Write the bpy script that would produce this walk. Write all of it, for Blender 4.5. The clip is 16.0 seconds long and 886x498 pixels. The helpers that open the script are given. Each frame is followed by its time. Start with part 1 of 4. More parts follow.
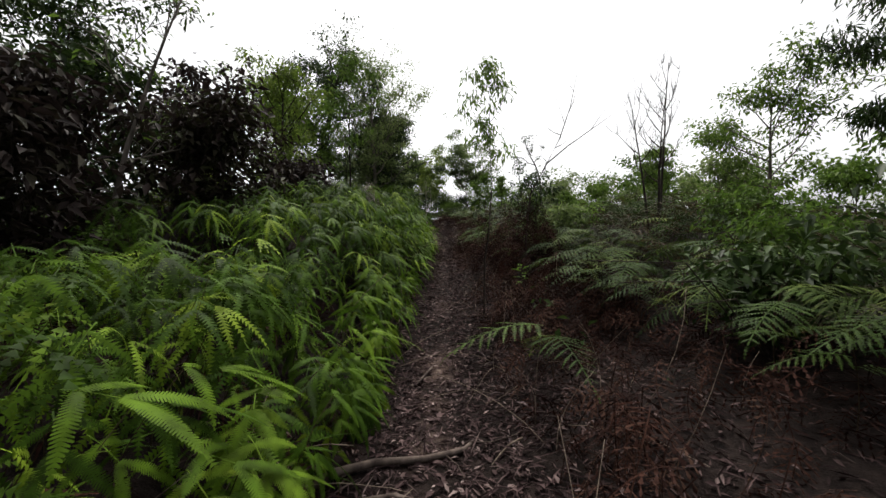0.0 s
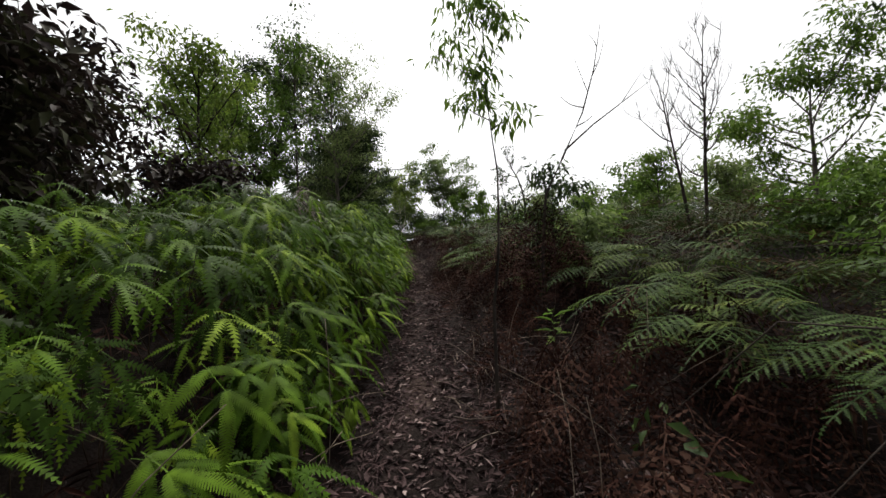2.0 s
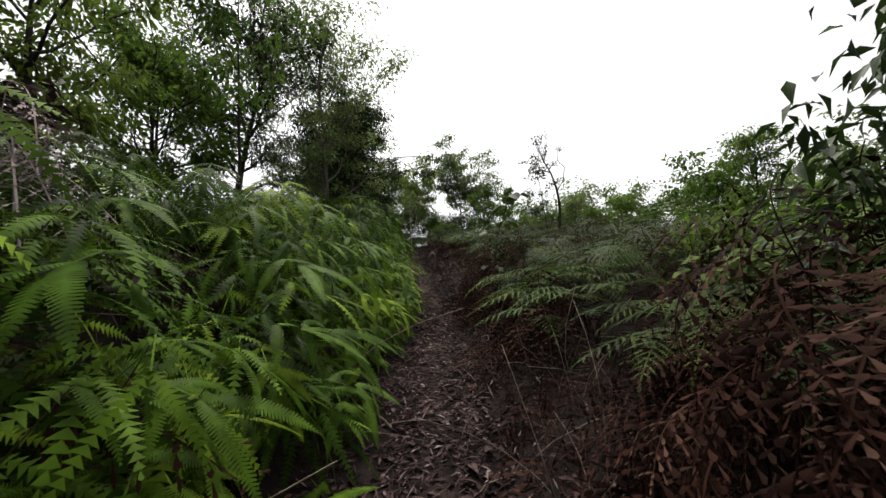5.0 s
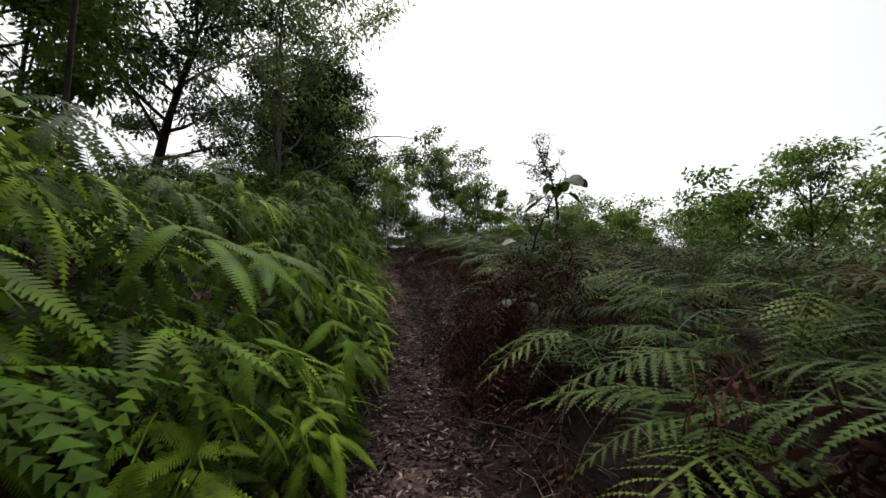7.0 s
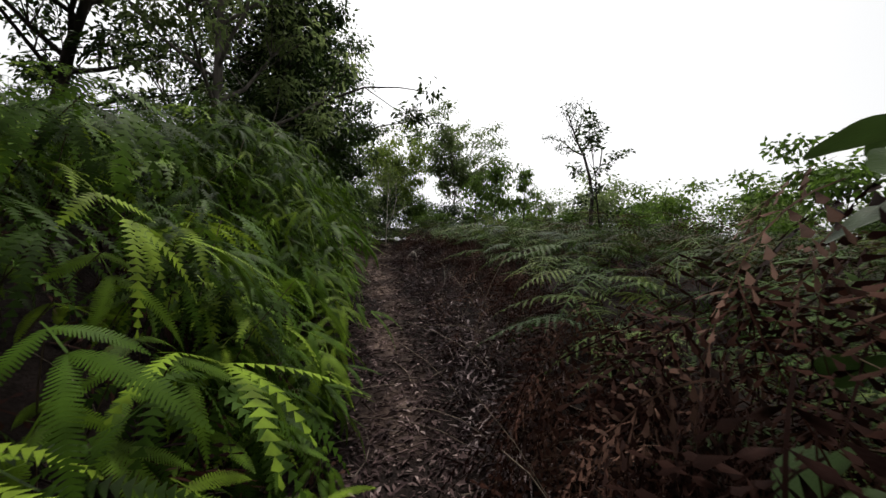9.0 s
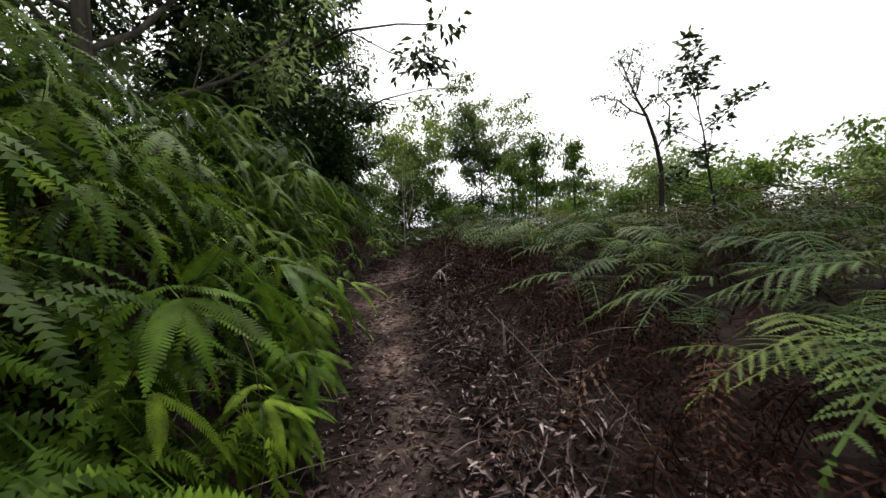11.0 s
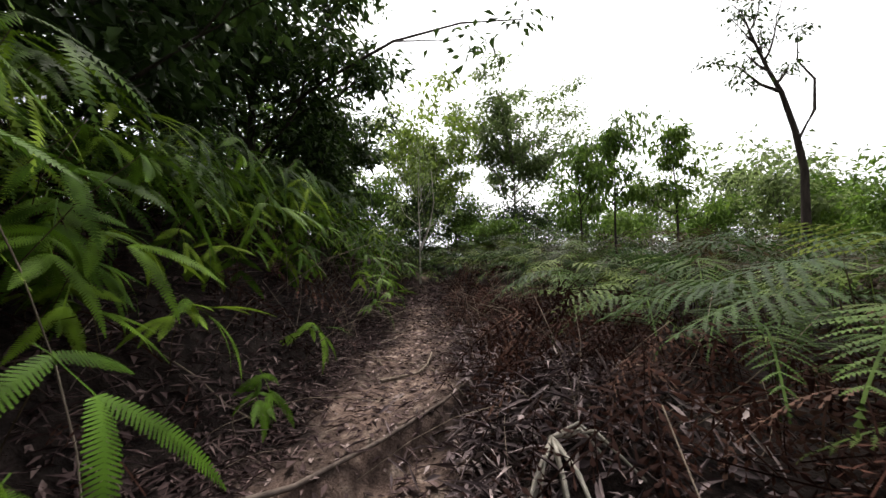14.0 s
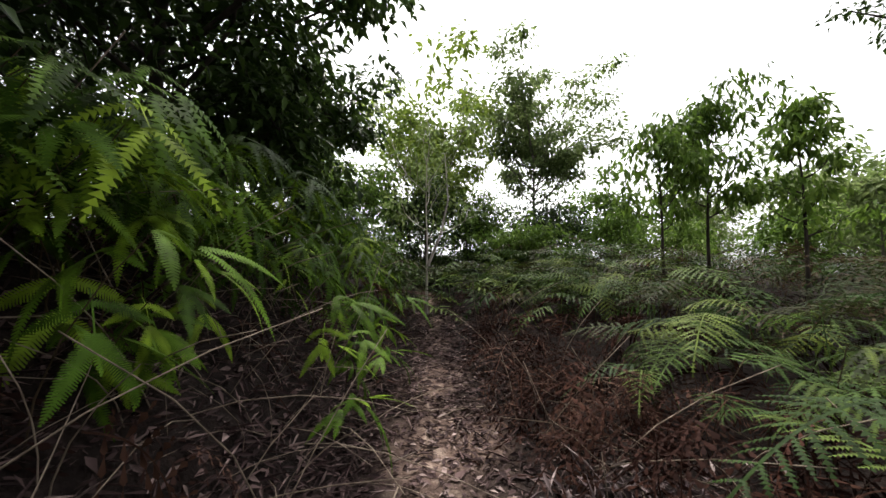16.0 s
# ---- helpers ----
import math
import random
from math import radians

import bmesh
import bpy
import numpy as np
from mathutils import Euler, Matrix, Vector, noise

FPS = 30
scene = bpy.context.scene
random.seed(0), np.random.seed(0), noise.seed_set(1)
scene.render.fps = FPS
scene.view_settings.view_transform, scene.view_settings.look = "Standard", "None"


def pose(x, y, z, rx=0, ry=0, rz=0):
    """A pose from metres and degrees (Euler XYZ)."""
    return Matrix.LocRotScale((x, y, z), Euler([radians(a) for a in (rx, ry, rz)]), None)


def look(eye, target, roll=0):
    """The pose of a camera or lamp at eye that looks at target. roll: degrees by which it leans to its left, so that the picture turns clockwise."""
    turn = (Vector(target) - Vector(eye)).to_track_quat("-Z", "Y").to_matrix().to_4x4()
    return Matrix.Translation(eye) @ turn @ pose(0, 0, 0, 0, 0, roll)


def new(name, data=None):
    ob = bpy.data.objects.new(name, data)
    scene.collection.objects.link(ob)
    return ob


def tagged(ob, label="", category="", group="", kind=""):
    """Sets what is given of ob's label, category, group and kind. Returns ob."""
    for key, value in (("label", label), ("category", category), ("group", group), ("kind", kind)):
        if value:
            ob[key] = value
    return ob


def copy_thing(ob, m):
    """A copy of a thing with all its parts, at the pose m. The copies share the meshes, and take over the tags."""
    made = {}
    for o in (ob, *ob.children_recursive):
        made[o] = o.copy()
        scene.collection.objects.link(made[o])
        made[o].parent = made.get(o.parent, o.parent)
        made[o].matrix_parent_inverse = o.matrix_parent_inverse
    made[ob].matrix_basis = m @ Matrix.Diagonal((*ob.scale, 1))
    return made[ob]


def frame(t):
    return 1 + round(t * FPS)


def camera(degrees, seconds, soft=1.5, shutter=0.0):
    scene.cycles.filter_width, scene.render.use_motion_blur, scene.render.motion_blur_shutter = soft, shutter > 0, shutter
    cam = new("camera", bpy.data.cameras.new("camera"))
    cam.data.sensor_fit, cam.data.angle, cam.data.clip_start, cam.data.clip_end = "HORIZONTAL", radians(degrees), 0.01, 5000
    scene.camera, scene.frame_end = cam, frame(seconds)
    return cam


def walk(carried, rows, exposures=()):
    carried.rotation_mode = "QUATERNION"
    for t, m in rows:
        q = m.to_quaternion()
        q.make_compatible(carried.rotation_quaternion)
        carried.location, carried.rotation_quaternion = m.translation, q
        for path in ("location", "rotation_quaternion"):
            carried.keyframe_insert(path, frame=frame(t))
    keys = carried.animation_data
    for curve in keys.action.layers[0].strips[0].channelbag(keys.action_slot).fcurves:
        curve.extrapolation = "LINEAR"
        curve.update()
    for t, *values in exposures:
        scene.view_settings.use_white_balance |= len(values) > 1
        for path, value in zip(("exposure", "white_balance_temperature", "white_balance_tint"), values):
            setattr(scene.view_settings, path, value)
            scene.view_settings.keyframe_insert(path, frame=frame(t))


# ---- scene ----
cam = camera(100.5, 16.0, soft=1.5, shutter=0.08)

PATH = [
    (0, (0.045, -0.003, 1.498), (0.034, 1.997, 1.493), -0.8),
    (0.5, (0.046, 0.598, 1.427), (0.003, 2.597, 1.464), -1.1),
    (1, (0.026, 1.153, 1.494), (-0.093, 3.149, 1.562), -0.5),
    (1.5, (0.061, 1.772, 1.632), (0.141, 3.77, 1.701), 0.6),
    (2, (0.096, 2.382, 1.641), (0.205, 4.377, 1.743), -3.2),
    (2.5, (0.071, 3.045, 1.682), (0.052, 5.042, 1.794), -2.8),
    (3, (0.029, 3.708, 1.759), (-0.046, 5.701, 1.902), -2.7),
    (3.5, (-0.001, 4.331, 1.866), (-0.108, 6.323, 2.007), -1.9),
    (4, (-0.031, 4.862, 1.917), (-0.087, 6.857, 2.054), 0.1),
    (4.5, (0.044, 5.444, 2.004), (0.056, 7.44, 2.138), -4.1),
    (4.7, (0.075, 5.651, 2.025), (0.084, 7.647, 2.154), -3.3),
    (6.8, (-0.081, 8.1, 2.28), (0.101, 10.088, 2.404), 1.6),
    (7, (-0.039, 8.422, 2.315), (0.13, 10.41, 2.455), 2.1),
    (7.5, (0.008, 9.003, 2.382), (0.173, 10.991, 2.52), 4.8),
    (8, (0.019, 9.711, 2.381), (0.16, 11.7, 2.533), 3.7),
    (8.5, (0.11, 10.286, 2.402), (0.25, 12.278, 2.504), 1.7),
    (8.7, (0.061, 10.615, 2.406), (0.2, 12.607, 2.514), 2.6),
    (10.8, (0.052, 13.332, 2.854), (0.047, 15.331, 2.918), -3.4),
    (11, (0.015, 13.612, 2.902), (0.009, 15.612, 2.958), -2.1),
    (11.5, (-0.025, 14.243, 3.086), (-0.073, 16.241, 3.152), -1.6),
    (12, (-0.105, 14.822, 3.183), (-0.168, 16.82, 3.238), -1.3),
    (12.5, (-0.203, 15.311, 3.298), (-0.272, 17.31, 3.324), -0.9),
    (13, (-0.268, 15.843, 3.324), (-0.391, 17.839, 3.331), -0.6),
    (13.5, (-0.355, 16.406, 3.363), (-0.501, 18.401, 3.38), -0.7),
    (14, (-0.416, 16.995, 3.409), (-0.482, 18.99, 3.538), -0.9),
    (14.5, (-0.55, 17.62, 3.489), (-0.584, 19.617, 3.604), -0.6),
    (15, (-0.634, 18.209, 3.597), (-0.617, 20.206, 3.716), -1.1),
    (15.5, (-0.706, 18.742, 3.668), (-0.751, 20.737, 3.809), -1.5),
    (16, (-0.829, 19.213, 3.765), (-0.862, 21.208, 3.906), 0.4),
]
EXPOSURES = [(0, 1.18), (4.5, 1.25), (7, 1.08), (8.7, 1.05), (11, 1.55), (13, 1.8), (16, 2.07)]
walk(cam, [(t, look(e, g, r)) for t, e, g, r in PATH], EXPOSURES)

# ---- world, sun, exposure ----
world = bpy.data.worlds.new("overcast_sky")
scene.world = world
world.use_nodes = True
wn, wl = world.node_tree.nodes, world.node_tree.links
sky = wn.new("ShaderNodeTexSky")
sky.sky_type = "NISHITA"
sky.sun_disc = False
sky.sun_elevation = radians(64)
sky.sun_rotation = radians(0)
sky.dust_density = 4.0
grey = wn.new("ShaderNodeHueSaturation")  # cloud cover takes the blue out of the sky
grey.inputs["Saturation"].default_value = 0.04
wl.new(sky.outputs[0], grey.inputs["Color"])
wl.new(grey.outputs[0], wn["Background"].inputs["Color"])
wn["Background"].inputs["Strength"].default_value = 0.096
sun_data = bpy.data.lights.new("sun", "SUN")
sun_data.energy = 1.5
sun_data.angle = radians(16)
sun_data.color = (1.0, 0.94, 0.84)
sun = new("sun", sun_data)
sun.matrix_world = look((0, 0, 0), (0, -math.cos(radians(64)), -math.sin(radians(64))))
sun.location = (0, 0, 40)


# ---- materials ----
def shader(name):
    m = bpy.data.materials.new(name)
    m.use_nodes = True
    n = m.node_tree.nodes
    return m, n, m.node_tree.links, n["Principled BSDF"], n["Material Output"]


def ramp(n, stops):
    r = n.new("ShaderNodeValToRGB")
    e = r.color_ramp.elements
    while len(e) < len(stops):
        e.new(0.5)
    for el, (p, c) in zip(e, stops):
        el.position, el.color = p, (*c, 1)
    return r


def leaf_material(name, colours, rough=0.5, through_light=0.25, gloss=0.35, spots=0.35, skew=1.0):
    """Foliage: colour varies from plant to plant and blade to blade, with blotches and a fine vein relief."""
    m, n, l, bsdf, out = shader(name)
    info, geo = n.new("ShaderNodeObjectInfo"), n.new("ShaderNodeNewGeometry")
    mix = n.new("ShaderNodeMath")
    mix.operation = "MULTIPLY_ADD"
    mix.inputs[1].default_value = 0.35
    l.new(info.outputs["Random"], mix.inputs[0])
    half = n.new("ShaderNodeMath")
    half.operation = "MULTIPLY"
    half.inputs[1].default_value = 0.65
    l.new(geo.outputs["Random Per Island"], half.inputs[0])
    l.new(half.outputs[0], mix.inputs[2])
    k = len(colours) - 1
    r = ramp(n, [((i / k) ** skew, c) for i, c in enumerate(colours)])
    l.new(mix.outputs[0], r.inputs[0])
    tex = n.new("ShaderNodeTexNoise")
    tex.inputs["Scale"].default_value = 9.0
    tex.inputs["Detail"].default_value = 4.0
    pos = n.new("ShaderNodeNewGeometry")
    l.new(pos.outputs["Position"], tex.inputs["Vector"])
    blot = ramp(n, [(0.35, (1 - spots,) * 3), (0.65, (1.15,) * 3)])
    l.new(tex.outputs["Fac"], blot.inputs[0])
    mul = n.new("ShaderNodeMix")
    mul.data_type, mul.blend_type = "RGBA", "MULTIPLY"
    mul.inputs["Factor"].default_value = 1.0
    l.new(r.outputs[0], mul.inputs["A"])
    l.new(blot.outputs[0], mul.inputs["B"])
    fine = n.new("ShaderNodeTexNoise")
    fine.inputs["Scale"].default_value = 160.0
    l.new(pos.outputs["Position"], fine.inputs["Vector"])
    bump = n.new("ShaderNodeBump")
    bump.inputs["Strength"].default_value = 0.25
    bump.inputs["Distance"].default_value = 0.004
    l.new(fine.outputs["Fac"], bump.inputs["Height"])
    l.new(mul.outputs["Result"], bsdf.inputs["Base Color"])
    l.new(bump.outputs[0], bsdf.inputs["Normal"])
    bsdf.inputs["Roughness"].default_value = rough
    bsdf.inputs["Specular IOR Level"].default_value = gloss
    if through_light:
        tr, ms = n.new("ShaderNodeBsdfTranslucent"), n.new("ShaderNodeMixShader")
        l.new(mul.outputs["Result"], tr.inputs["Color"])
        ms.inputs[0].default_value = through_light
        l.new(bsdf.outputs[0], ms.inputs[1])
        l.new(tr.outputs[0], ms.inputs[2])
        l.new(ms.outputs[0], out.inputs["Surface"])
    return m


def bark_material(name, dark, light, scale=14.0):
    m, n, l, bsdf, out = shader(name)
    pos = n.new("ShaderNodeNewGeometry")
    stretch = n.new("ShaderNodeMapping")
    stretch.inputs["Scale"].default_value = (1, 1, 0.22)
    l.new(pos.outputs["Position"], stretch.inputs["Vector"])
    a, b = n.new("ShaderNodeTexNoise"), n.new("ShaderNodeTexNoise")
    a.inputs["Scale"].default_value, a.inputs["Detail"].default_value = scale, 6.0
    b.inputs["Scale"].default_value, b.inputs["Detail"].default_value = scale * 7, 4.0
    l.new(stretch.outputs[0], a.inputs["Vector"])
    l.new(stretch.outputs[0], b.inputs["Vector"])
    r = ramp(n, [(0.3, dark), (0.7, light)])
    l.new(a.outputs["Fac"], r.inputs[0])
    bump = n.new("ShaderNodeBump")
    bump.inputs["Strength"].default_value, bump.inputs["Distance"].default_value = 0.6, 0.006
    l.new(b.outputs["Fac"], bump.inputs["Height"])
    l.new(r.outputs[0], bsdf.inputs["Base Color"])
    l.new(bump.outputs[0], bsdf.inputs["Normal"])
    bsdf.inputs["Roughness"].default_value = 0.85
    bsdf.inputs["Specular IOR Level"].default_value = 0.05
    return m


def soil_material():
    """Trodden clay on the path; off it dark humus with litter fragments, fern shade put into its colour."""
    m, n, l, bsdf, out = shader("trail_soil")
    pos = n.new("ShaderNodeNewGeometry")
    big, mid, fine = (n.new("ShaderNodeTexNoise") for _ in range(3))
    for tex, s, d in ((big, 1.6, 4.0), (mid, 11.0, 6.0), (fine, 85.0, 5.0)):
        tex.inputs["Scale"].default_value, tex.inputs["Detail"].default_value = s, d
        l.new(pos.outputs["Position"], tex.inputs["Vector"])
    # off-trail soil goes near black: the shade between the ferns is in this colour
    shaded_humus = ramp(n, [(0.3, (0.005, 0.0036, 0.0034)), (0.7, (0.021, 0.015, 0.0135))])
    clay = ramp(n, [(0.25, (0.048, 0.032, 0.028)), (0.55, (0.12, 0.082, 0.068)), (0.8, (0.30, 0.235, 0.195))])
    l.new(mid.outputs["Fac"], shaded_humus.inputs[0])
    l.new(mid.outputs["Fac"], clay.inputs[0])
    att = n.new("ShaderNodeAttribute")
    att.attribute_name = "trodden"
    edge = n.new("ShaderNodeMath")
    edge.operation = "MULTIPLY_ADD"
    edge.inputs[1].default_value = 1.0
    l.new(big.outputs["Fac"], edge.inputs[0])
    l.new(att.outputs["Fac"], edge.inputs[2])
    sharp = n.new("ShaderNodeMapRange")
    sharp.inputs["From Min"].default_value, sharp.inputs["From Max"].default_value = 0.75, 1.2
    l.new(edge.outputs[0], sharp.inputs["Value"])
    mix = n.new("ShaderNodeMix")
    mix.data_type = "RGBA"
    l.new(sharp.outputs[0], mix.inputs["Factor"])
    l.new(shaded_humus.outputs[0], mix.inputs["A"])
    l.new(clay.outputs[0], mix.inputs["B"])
    grain = ramp(n, [(0.3, (0.55,) * 3), (0.7, (1.25,) * 3)])
    l.new(fine.outputs["Fac"], grain.inputs[0])
    mul = n.new("ShaderNodeMix")
    mul.data_type, mul.blend_type = "RGBA", "MULTIPLY"
    mul.inputs["Factor"].default_value = 1.0
    l.new(mix.outputs["Result"], mul.inputs["A"])
    l.new(grain.outputs[0], mul.inputs["B"])
    add = n.new("ShaderNodeMath")
    add.operation = "MULTIPLY_ADD"
    add.inputs[1].default_value = 0.35
    l.new(fine.outputs["Fac"], add.inputs[0])
    l.new(mid.outputs["Fac"], add.inputs[2])
    bump = n.new("ShaderNodeBump")
    bump.inputs["Strength"].default_value, bump.inputs["Distance"].default_value = 0.8, 0.03
    l.new(add.outputs[0], bump.inputs["Height"])
    l.new(mul.outputs["Result"], bsdf.inputs["Base Color"])
    l.new(bump.outputs[0], bsdf.inputs["Normal"])
    bsdf.inputs["Roughness"].default_value = 0.9
    bsdf.inputs["Specular IOR Level"].default_value = 0.05
    return m


M_SOIL = soil_material()
M_FERN = leaf_material("fork_fern_green", [(0.014, 0.02, 0.004), (0.024, 0.05, 0.005), (0.05, 0.10, 0.009), (0.10, 0.175, 0.014), (0.25, 0.345, 0.03)], 0.55, 0.28, 0.05, 0.6, 0.64)
M_BRACKEN = leaf_material("bracken_green", [(0.06, 0.03, 0.014), (0.034, 0.03, 0.012), (0.026, 0.05, 0.014), (0.058, 0.096, 0.02), (0.14, 0.17, 0.038)], 0.55, 0.32, 0.06, 0.55, 0.8)
M_DEADFERN = leaf_material("dead_fern_brown", [(0.008, 0.004, 0.0035), (0.018, 0.008, 0.0065), (0.045, 0.019, 0.0135), (0.12, 0.072, 0.054)], 0.8, 0.15, 0.04, 0.5, 0.75)
M_LITTER = leaf_material("leaf_litter", [(0.014, 0.009, 0.009), (0.04, 0.025, 0.0255), (0.10, 0.066, 0.064), (0.42, 0.33, 0.31)], 0.75, 0.05, 0.06, 0.4, 0.88)
M_DEBRIS = leaf_material("shredded_bark", [(0.026, 0.019, 0.021), (0.085, 0.063, 0.066), (0.2, 0.155, 0.158), (0.46, 0.385, 0.37)], 0.8, 0.0, 0.05, 0.4, 0.85)
M_STALK = bark_material("fern_stalk_brown", (0.02, 0.014, 0.009), (0.07, 0.05, 0.032), 20)
M_DRYSTALK = bark_material("dry_stalk_tan", (0.06, 0.045, 0.036), (0.22, 0.175, 0.14), 20)
M_BARK = bark_material("bark_dark", (0.014, 0.011, 0.010), (0.05, 0.04, 0.034))
M_BARKGREY = bark_material("bark_grey", (0.05, 0.044, 0.038), (0.15, 0.13, 0.115))
M_BARKPALE = bark_material("bark_pale", (0.16, 0.14, 0.12), (0.36, 0.33, 0.29))
M_ROOT = bark_material("root_weathered", (0.04, 0.03, 0.027), (0.14, 0.11, 0.095))
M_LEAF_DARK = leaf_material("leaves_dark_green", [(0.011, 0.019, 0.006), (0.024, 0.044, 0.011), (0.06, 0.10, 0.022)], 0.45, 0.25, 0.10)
M_LEAF_MID = leaf_material("leaves_mid_green", [(0.04, 0.075, 0.012), (0.08, 0.14, 0.022), (0.14, 0.21, 0.036)], 0.5, 0.45, 0.08)
M_LEAF_LIGHT = leaf_material("leaves_yellow_green", [(0.08, 0.12, 0.022), (0.13, 0.19, 0.03), (0.20, 0.26, 0.045)], 0.5, 0.48, 0.08)
M_LEAF_GREY = leaf_material("leaves_grey_green", [(0.075, 0.11, 0.04), (0.13, 0.175, 0.06), (0.20, 0.25, 0.09)], 0.5, 0.6, 0.08)
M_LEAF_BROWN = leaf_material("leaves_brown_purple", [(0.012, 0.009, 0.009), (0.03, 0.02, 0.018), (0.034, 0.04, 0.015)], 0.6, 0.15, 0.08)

# ---- plan of the trail: along y ----
TRAIL_Y = np.array([-6, -3, 0, 2.3, 3.5, 4.4, 5.0, 6.2, 7.2, 9.0, 11.4, 12.6, 13.6, 14.5, 16.9, 18.5, 20.5, 21.5, 24.3, 27, 32, 42])
TRAIL_Z = np.array([-0.5, -0.25, 0, 0.18, 0.27, 0.42, 0.55, 0.73, 0.93, 1.16, 1.19, 1.25, 1.36, 1.62, 2.12, 2.48, 2.68, 2.74, 3.15, 3.5, 3.9, 4.0])


def trail_x(y):
    return np.interp(y, [-6, 0, 3.5, 6.4, 7.5, 10.3, 12.2, 14, 15.8, 17.3, 18.3, 20, 21, 22, 24.3, 27, 32], [-0.1, -0.05, -0.05, 0.0, 0.05, 0.02, 0.15, -0.05, -0.35, -0.5, -0.85, -0.84, -0.82, -0.9, -1.0, -1.4, -2.5])


def trail_half(y):
    return np.interp(y, [0, 6.4, 7.5, 10, 12.2, 14, 16, 17.3, 18.5, 20, 21, 23, 25, 27], [0.42, 0.4, 0.36, 0.40, 0.38, 0.36, 0.48, 0.36, 0.42, 0.44, 0.42, 0.3, 0.25, 0.2])


def wave(x, y, f, seed=0.0):
    """Smooth unevenness between about -1 and 1."""
    return (np.sin(x * f + 1.3 * np.sin(y * f * 0.7 + seed) + seed) * 0.5 + np.sin(y * f * 1.17 + 1.7 * np.sin(x * f * 0.6 + 2 * seed) + 2.1 * seed) * 0.5)


def ground(x, y):
    """Height of the ground: the climbing trail, the bank up one side, the gentle rise on the other, and the fall to far off."""
    x, y = np.asarray(x, float), np.asarray(y, float)
    c, h = trail_x(y), trail_half(y)
    dl, dr = np.maximum(c - h - x, 0), np.maximum(x - c - h, 0)
    steep = np.interp(y, [-4, 3, 5, 7, 12, 13.5, 15, 17, 19, 21, 24, 28], [0.4, 0.45, 0.8, 1, 1, 1.25, 1.5, 1.55, 1.3, 1.2, 0.9, 0.6])
    rise = np.interp(y, [0, 5, 8, 11, 14, 16, 19.5, 23], [0.7, 0.8, 1.2, 1.9, 1.5, 1.0, 0.6, 0.4])
    left = steep * np.interp(dl, [0, 0.3, 0.6, 1.2, 2.5, 5, 10, 40], [0, 0.13, 0.46, 0.93, 0.95, 0.95, 0.95, 0.95])
    left = left + np.interp(dl, [1.2, 2.5, 5, 10, 40], [0, 0.28, 0.45, 0.55, 0.0])
    right = rise * np.interp(dr, [0, 0.5, 2, 5, 8, 20, 60], [0, 0.12, 0.3, 0.55, 0.5, -0.2, -2.0])
    z = np.interp(y, TRAIL_Y, TRAIL_Z) + left + right
    z = z + 0.26 * np.exp(-(((x - 0.15) / 0.4) ** 2) - ((y - 18.95) / 0.55) ** 2)  # heap of debris beside the step
    u = y - (18.35 + 1.2 * np.clip(x + 1.25, -0.3, 1.6))  # the earth step runs aslant across the trail
    u = u + 0.07 * wave(x, y, 7.3, 0.9) + 0.03 * wave(x, y, 19, 1.4)
    z = z + 0.10 * np.tanh(u / 0.06) * np.exp(-np.abs(u) / 0.9) * np.exp(-(((x + 0.75) / 0.85) ** 4))
    off = np.clip((dl + dr) / 0.5, 0, 1)
    z = z + (0.012 + 0.05 * off) * wave(x, y, 2.3, 0.4) + (0.008 + 0.02 * off) * wave(x, y, 8.1, 1.9) + 0.006 * wave(x, y, 21, 3.1)
    z = z - 0.035 * np.exp(-(((x - c) / np.maximum(h, 0.1)) ** 2)) * (y < 30)
    far = np.maximum(np.hypot(x, y - 12) - 45, 0)
    return z - 0.05 * far * np.clip(far / 60, 0, 1)


# ---- mesh helpers ----
def mesh_data(name, geo, mat, smooth=False):
    v, f = geo
    me = bpy.data.meshes.new(name)
    me.vertices.add(len(v))
    me.vertices.foreach_set("co", np.ascontiguousarray(v, np.float32).ravel())
    me.loops.add(3 * len(f))
    me.loops.foreach_set("vertex_index", np.ascontiguousarray(f, np.int32).ravel())
    me.polygons.add(len(f))
    me.polygons.foreach_set("loop_start", np.arange(0, 3 * len(f), 3, dtype=np.int32))
    if smooth:
        me.polygons.foreach_set("use_smooth", np.ones(len(f), bool))
    me.update(calc_edges=True)
    me.materials.append(mat)
    return me


def part(name, data, parent, label=""):
    ob = new(name, data)
    ob.parent = parent
    return tagged(ob, label) if label else ob


def cat(geos):
    vs, fs, k = [], [], 0
    for v, f in geos:
        vs.append(v)
        fs.append(f + k)
        k += len(v)
    return np.concatenate(vs), np.concatenate(fs)


def moved(geo, m):
    a = np.array(m)
    return geo[0] @ a[:3, :3].T + a[:3, 3], geo[1]


def turn(yaw=0.0, tilt=0.0, roll=0.0, at=(0, 0, 0), size=1.0):
    """Tilts the thing's forward (+y) up by tilt, then turns it about z (degrees)."""
    return pose(*at, 0, 0, yaw) @ pose(0, 0, 0, tilt, roll, 0) @ Matrix.Scale(size, 4)


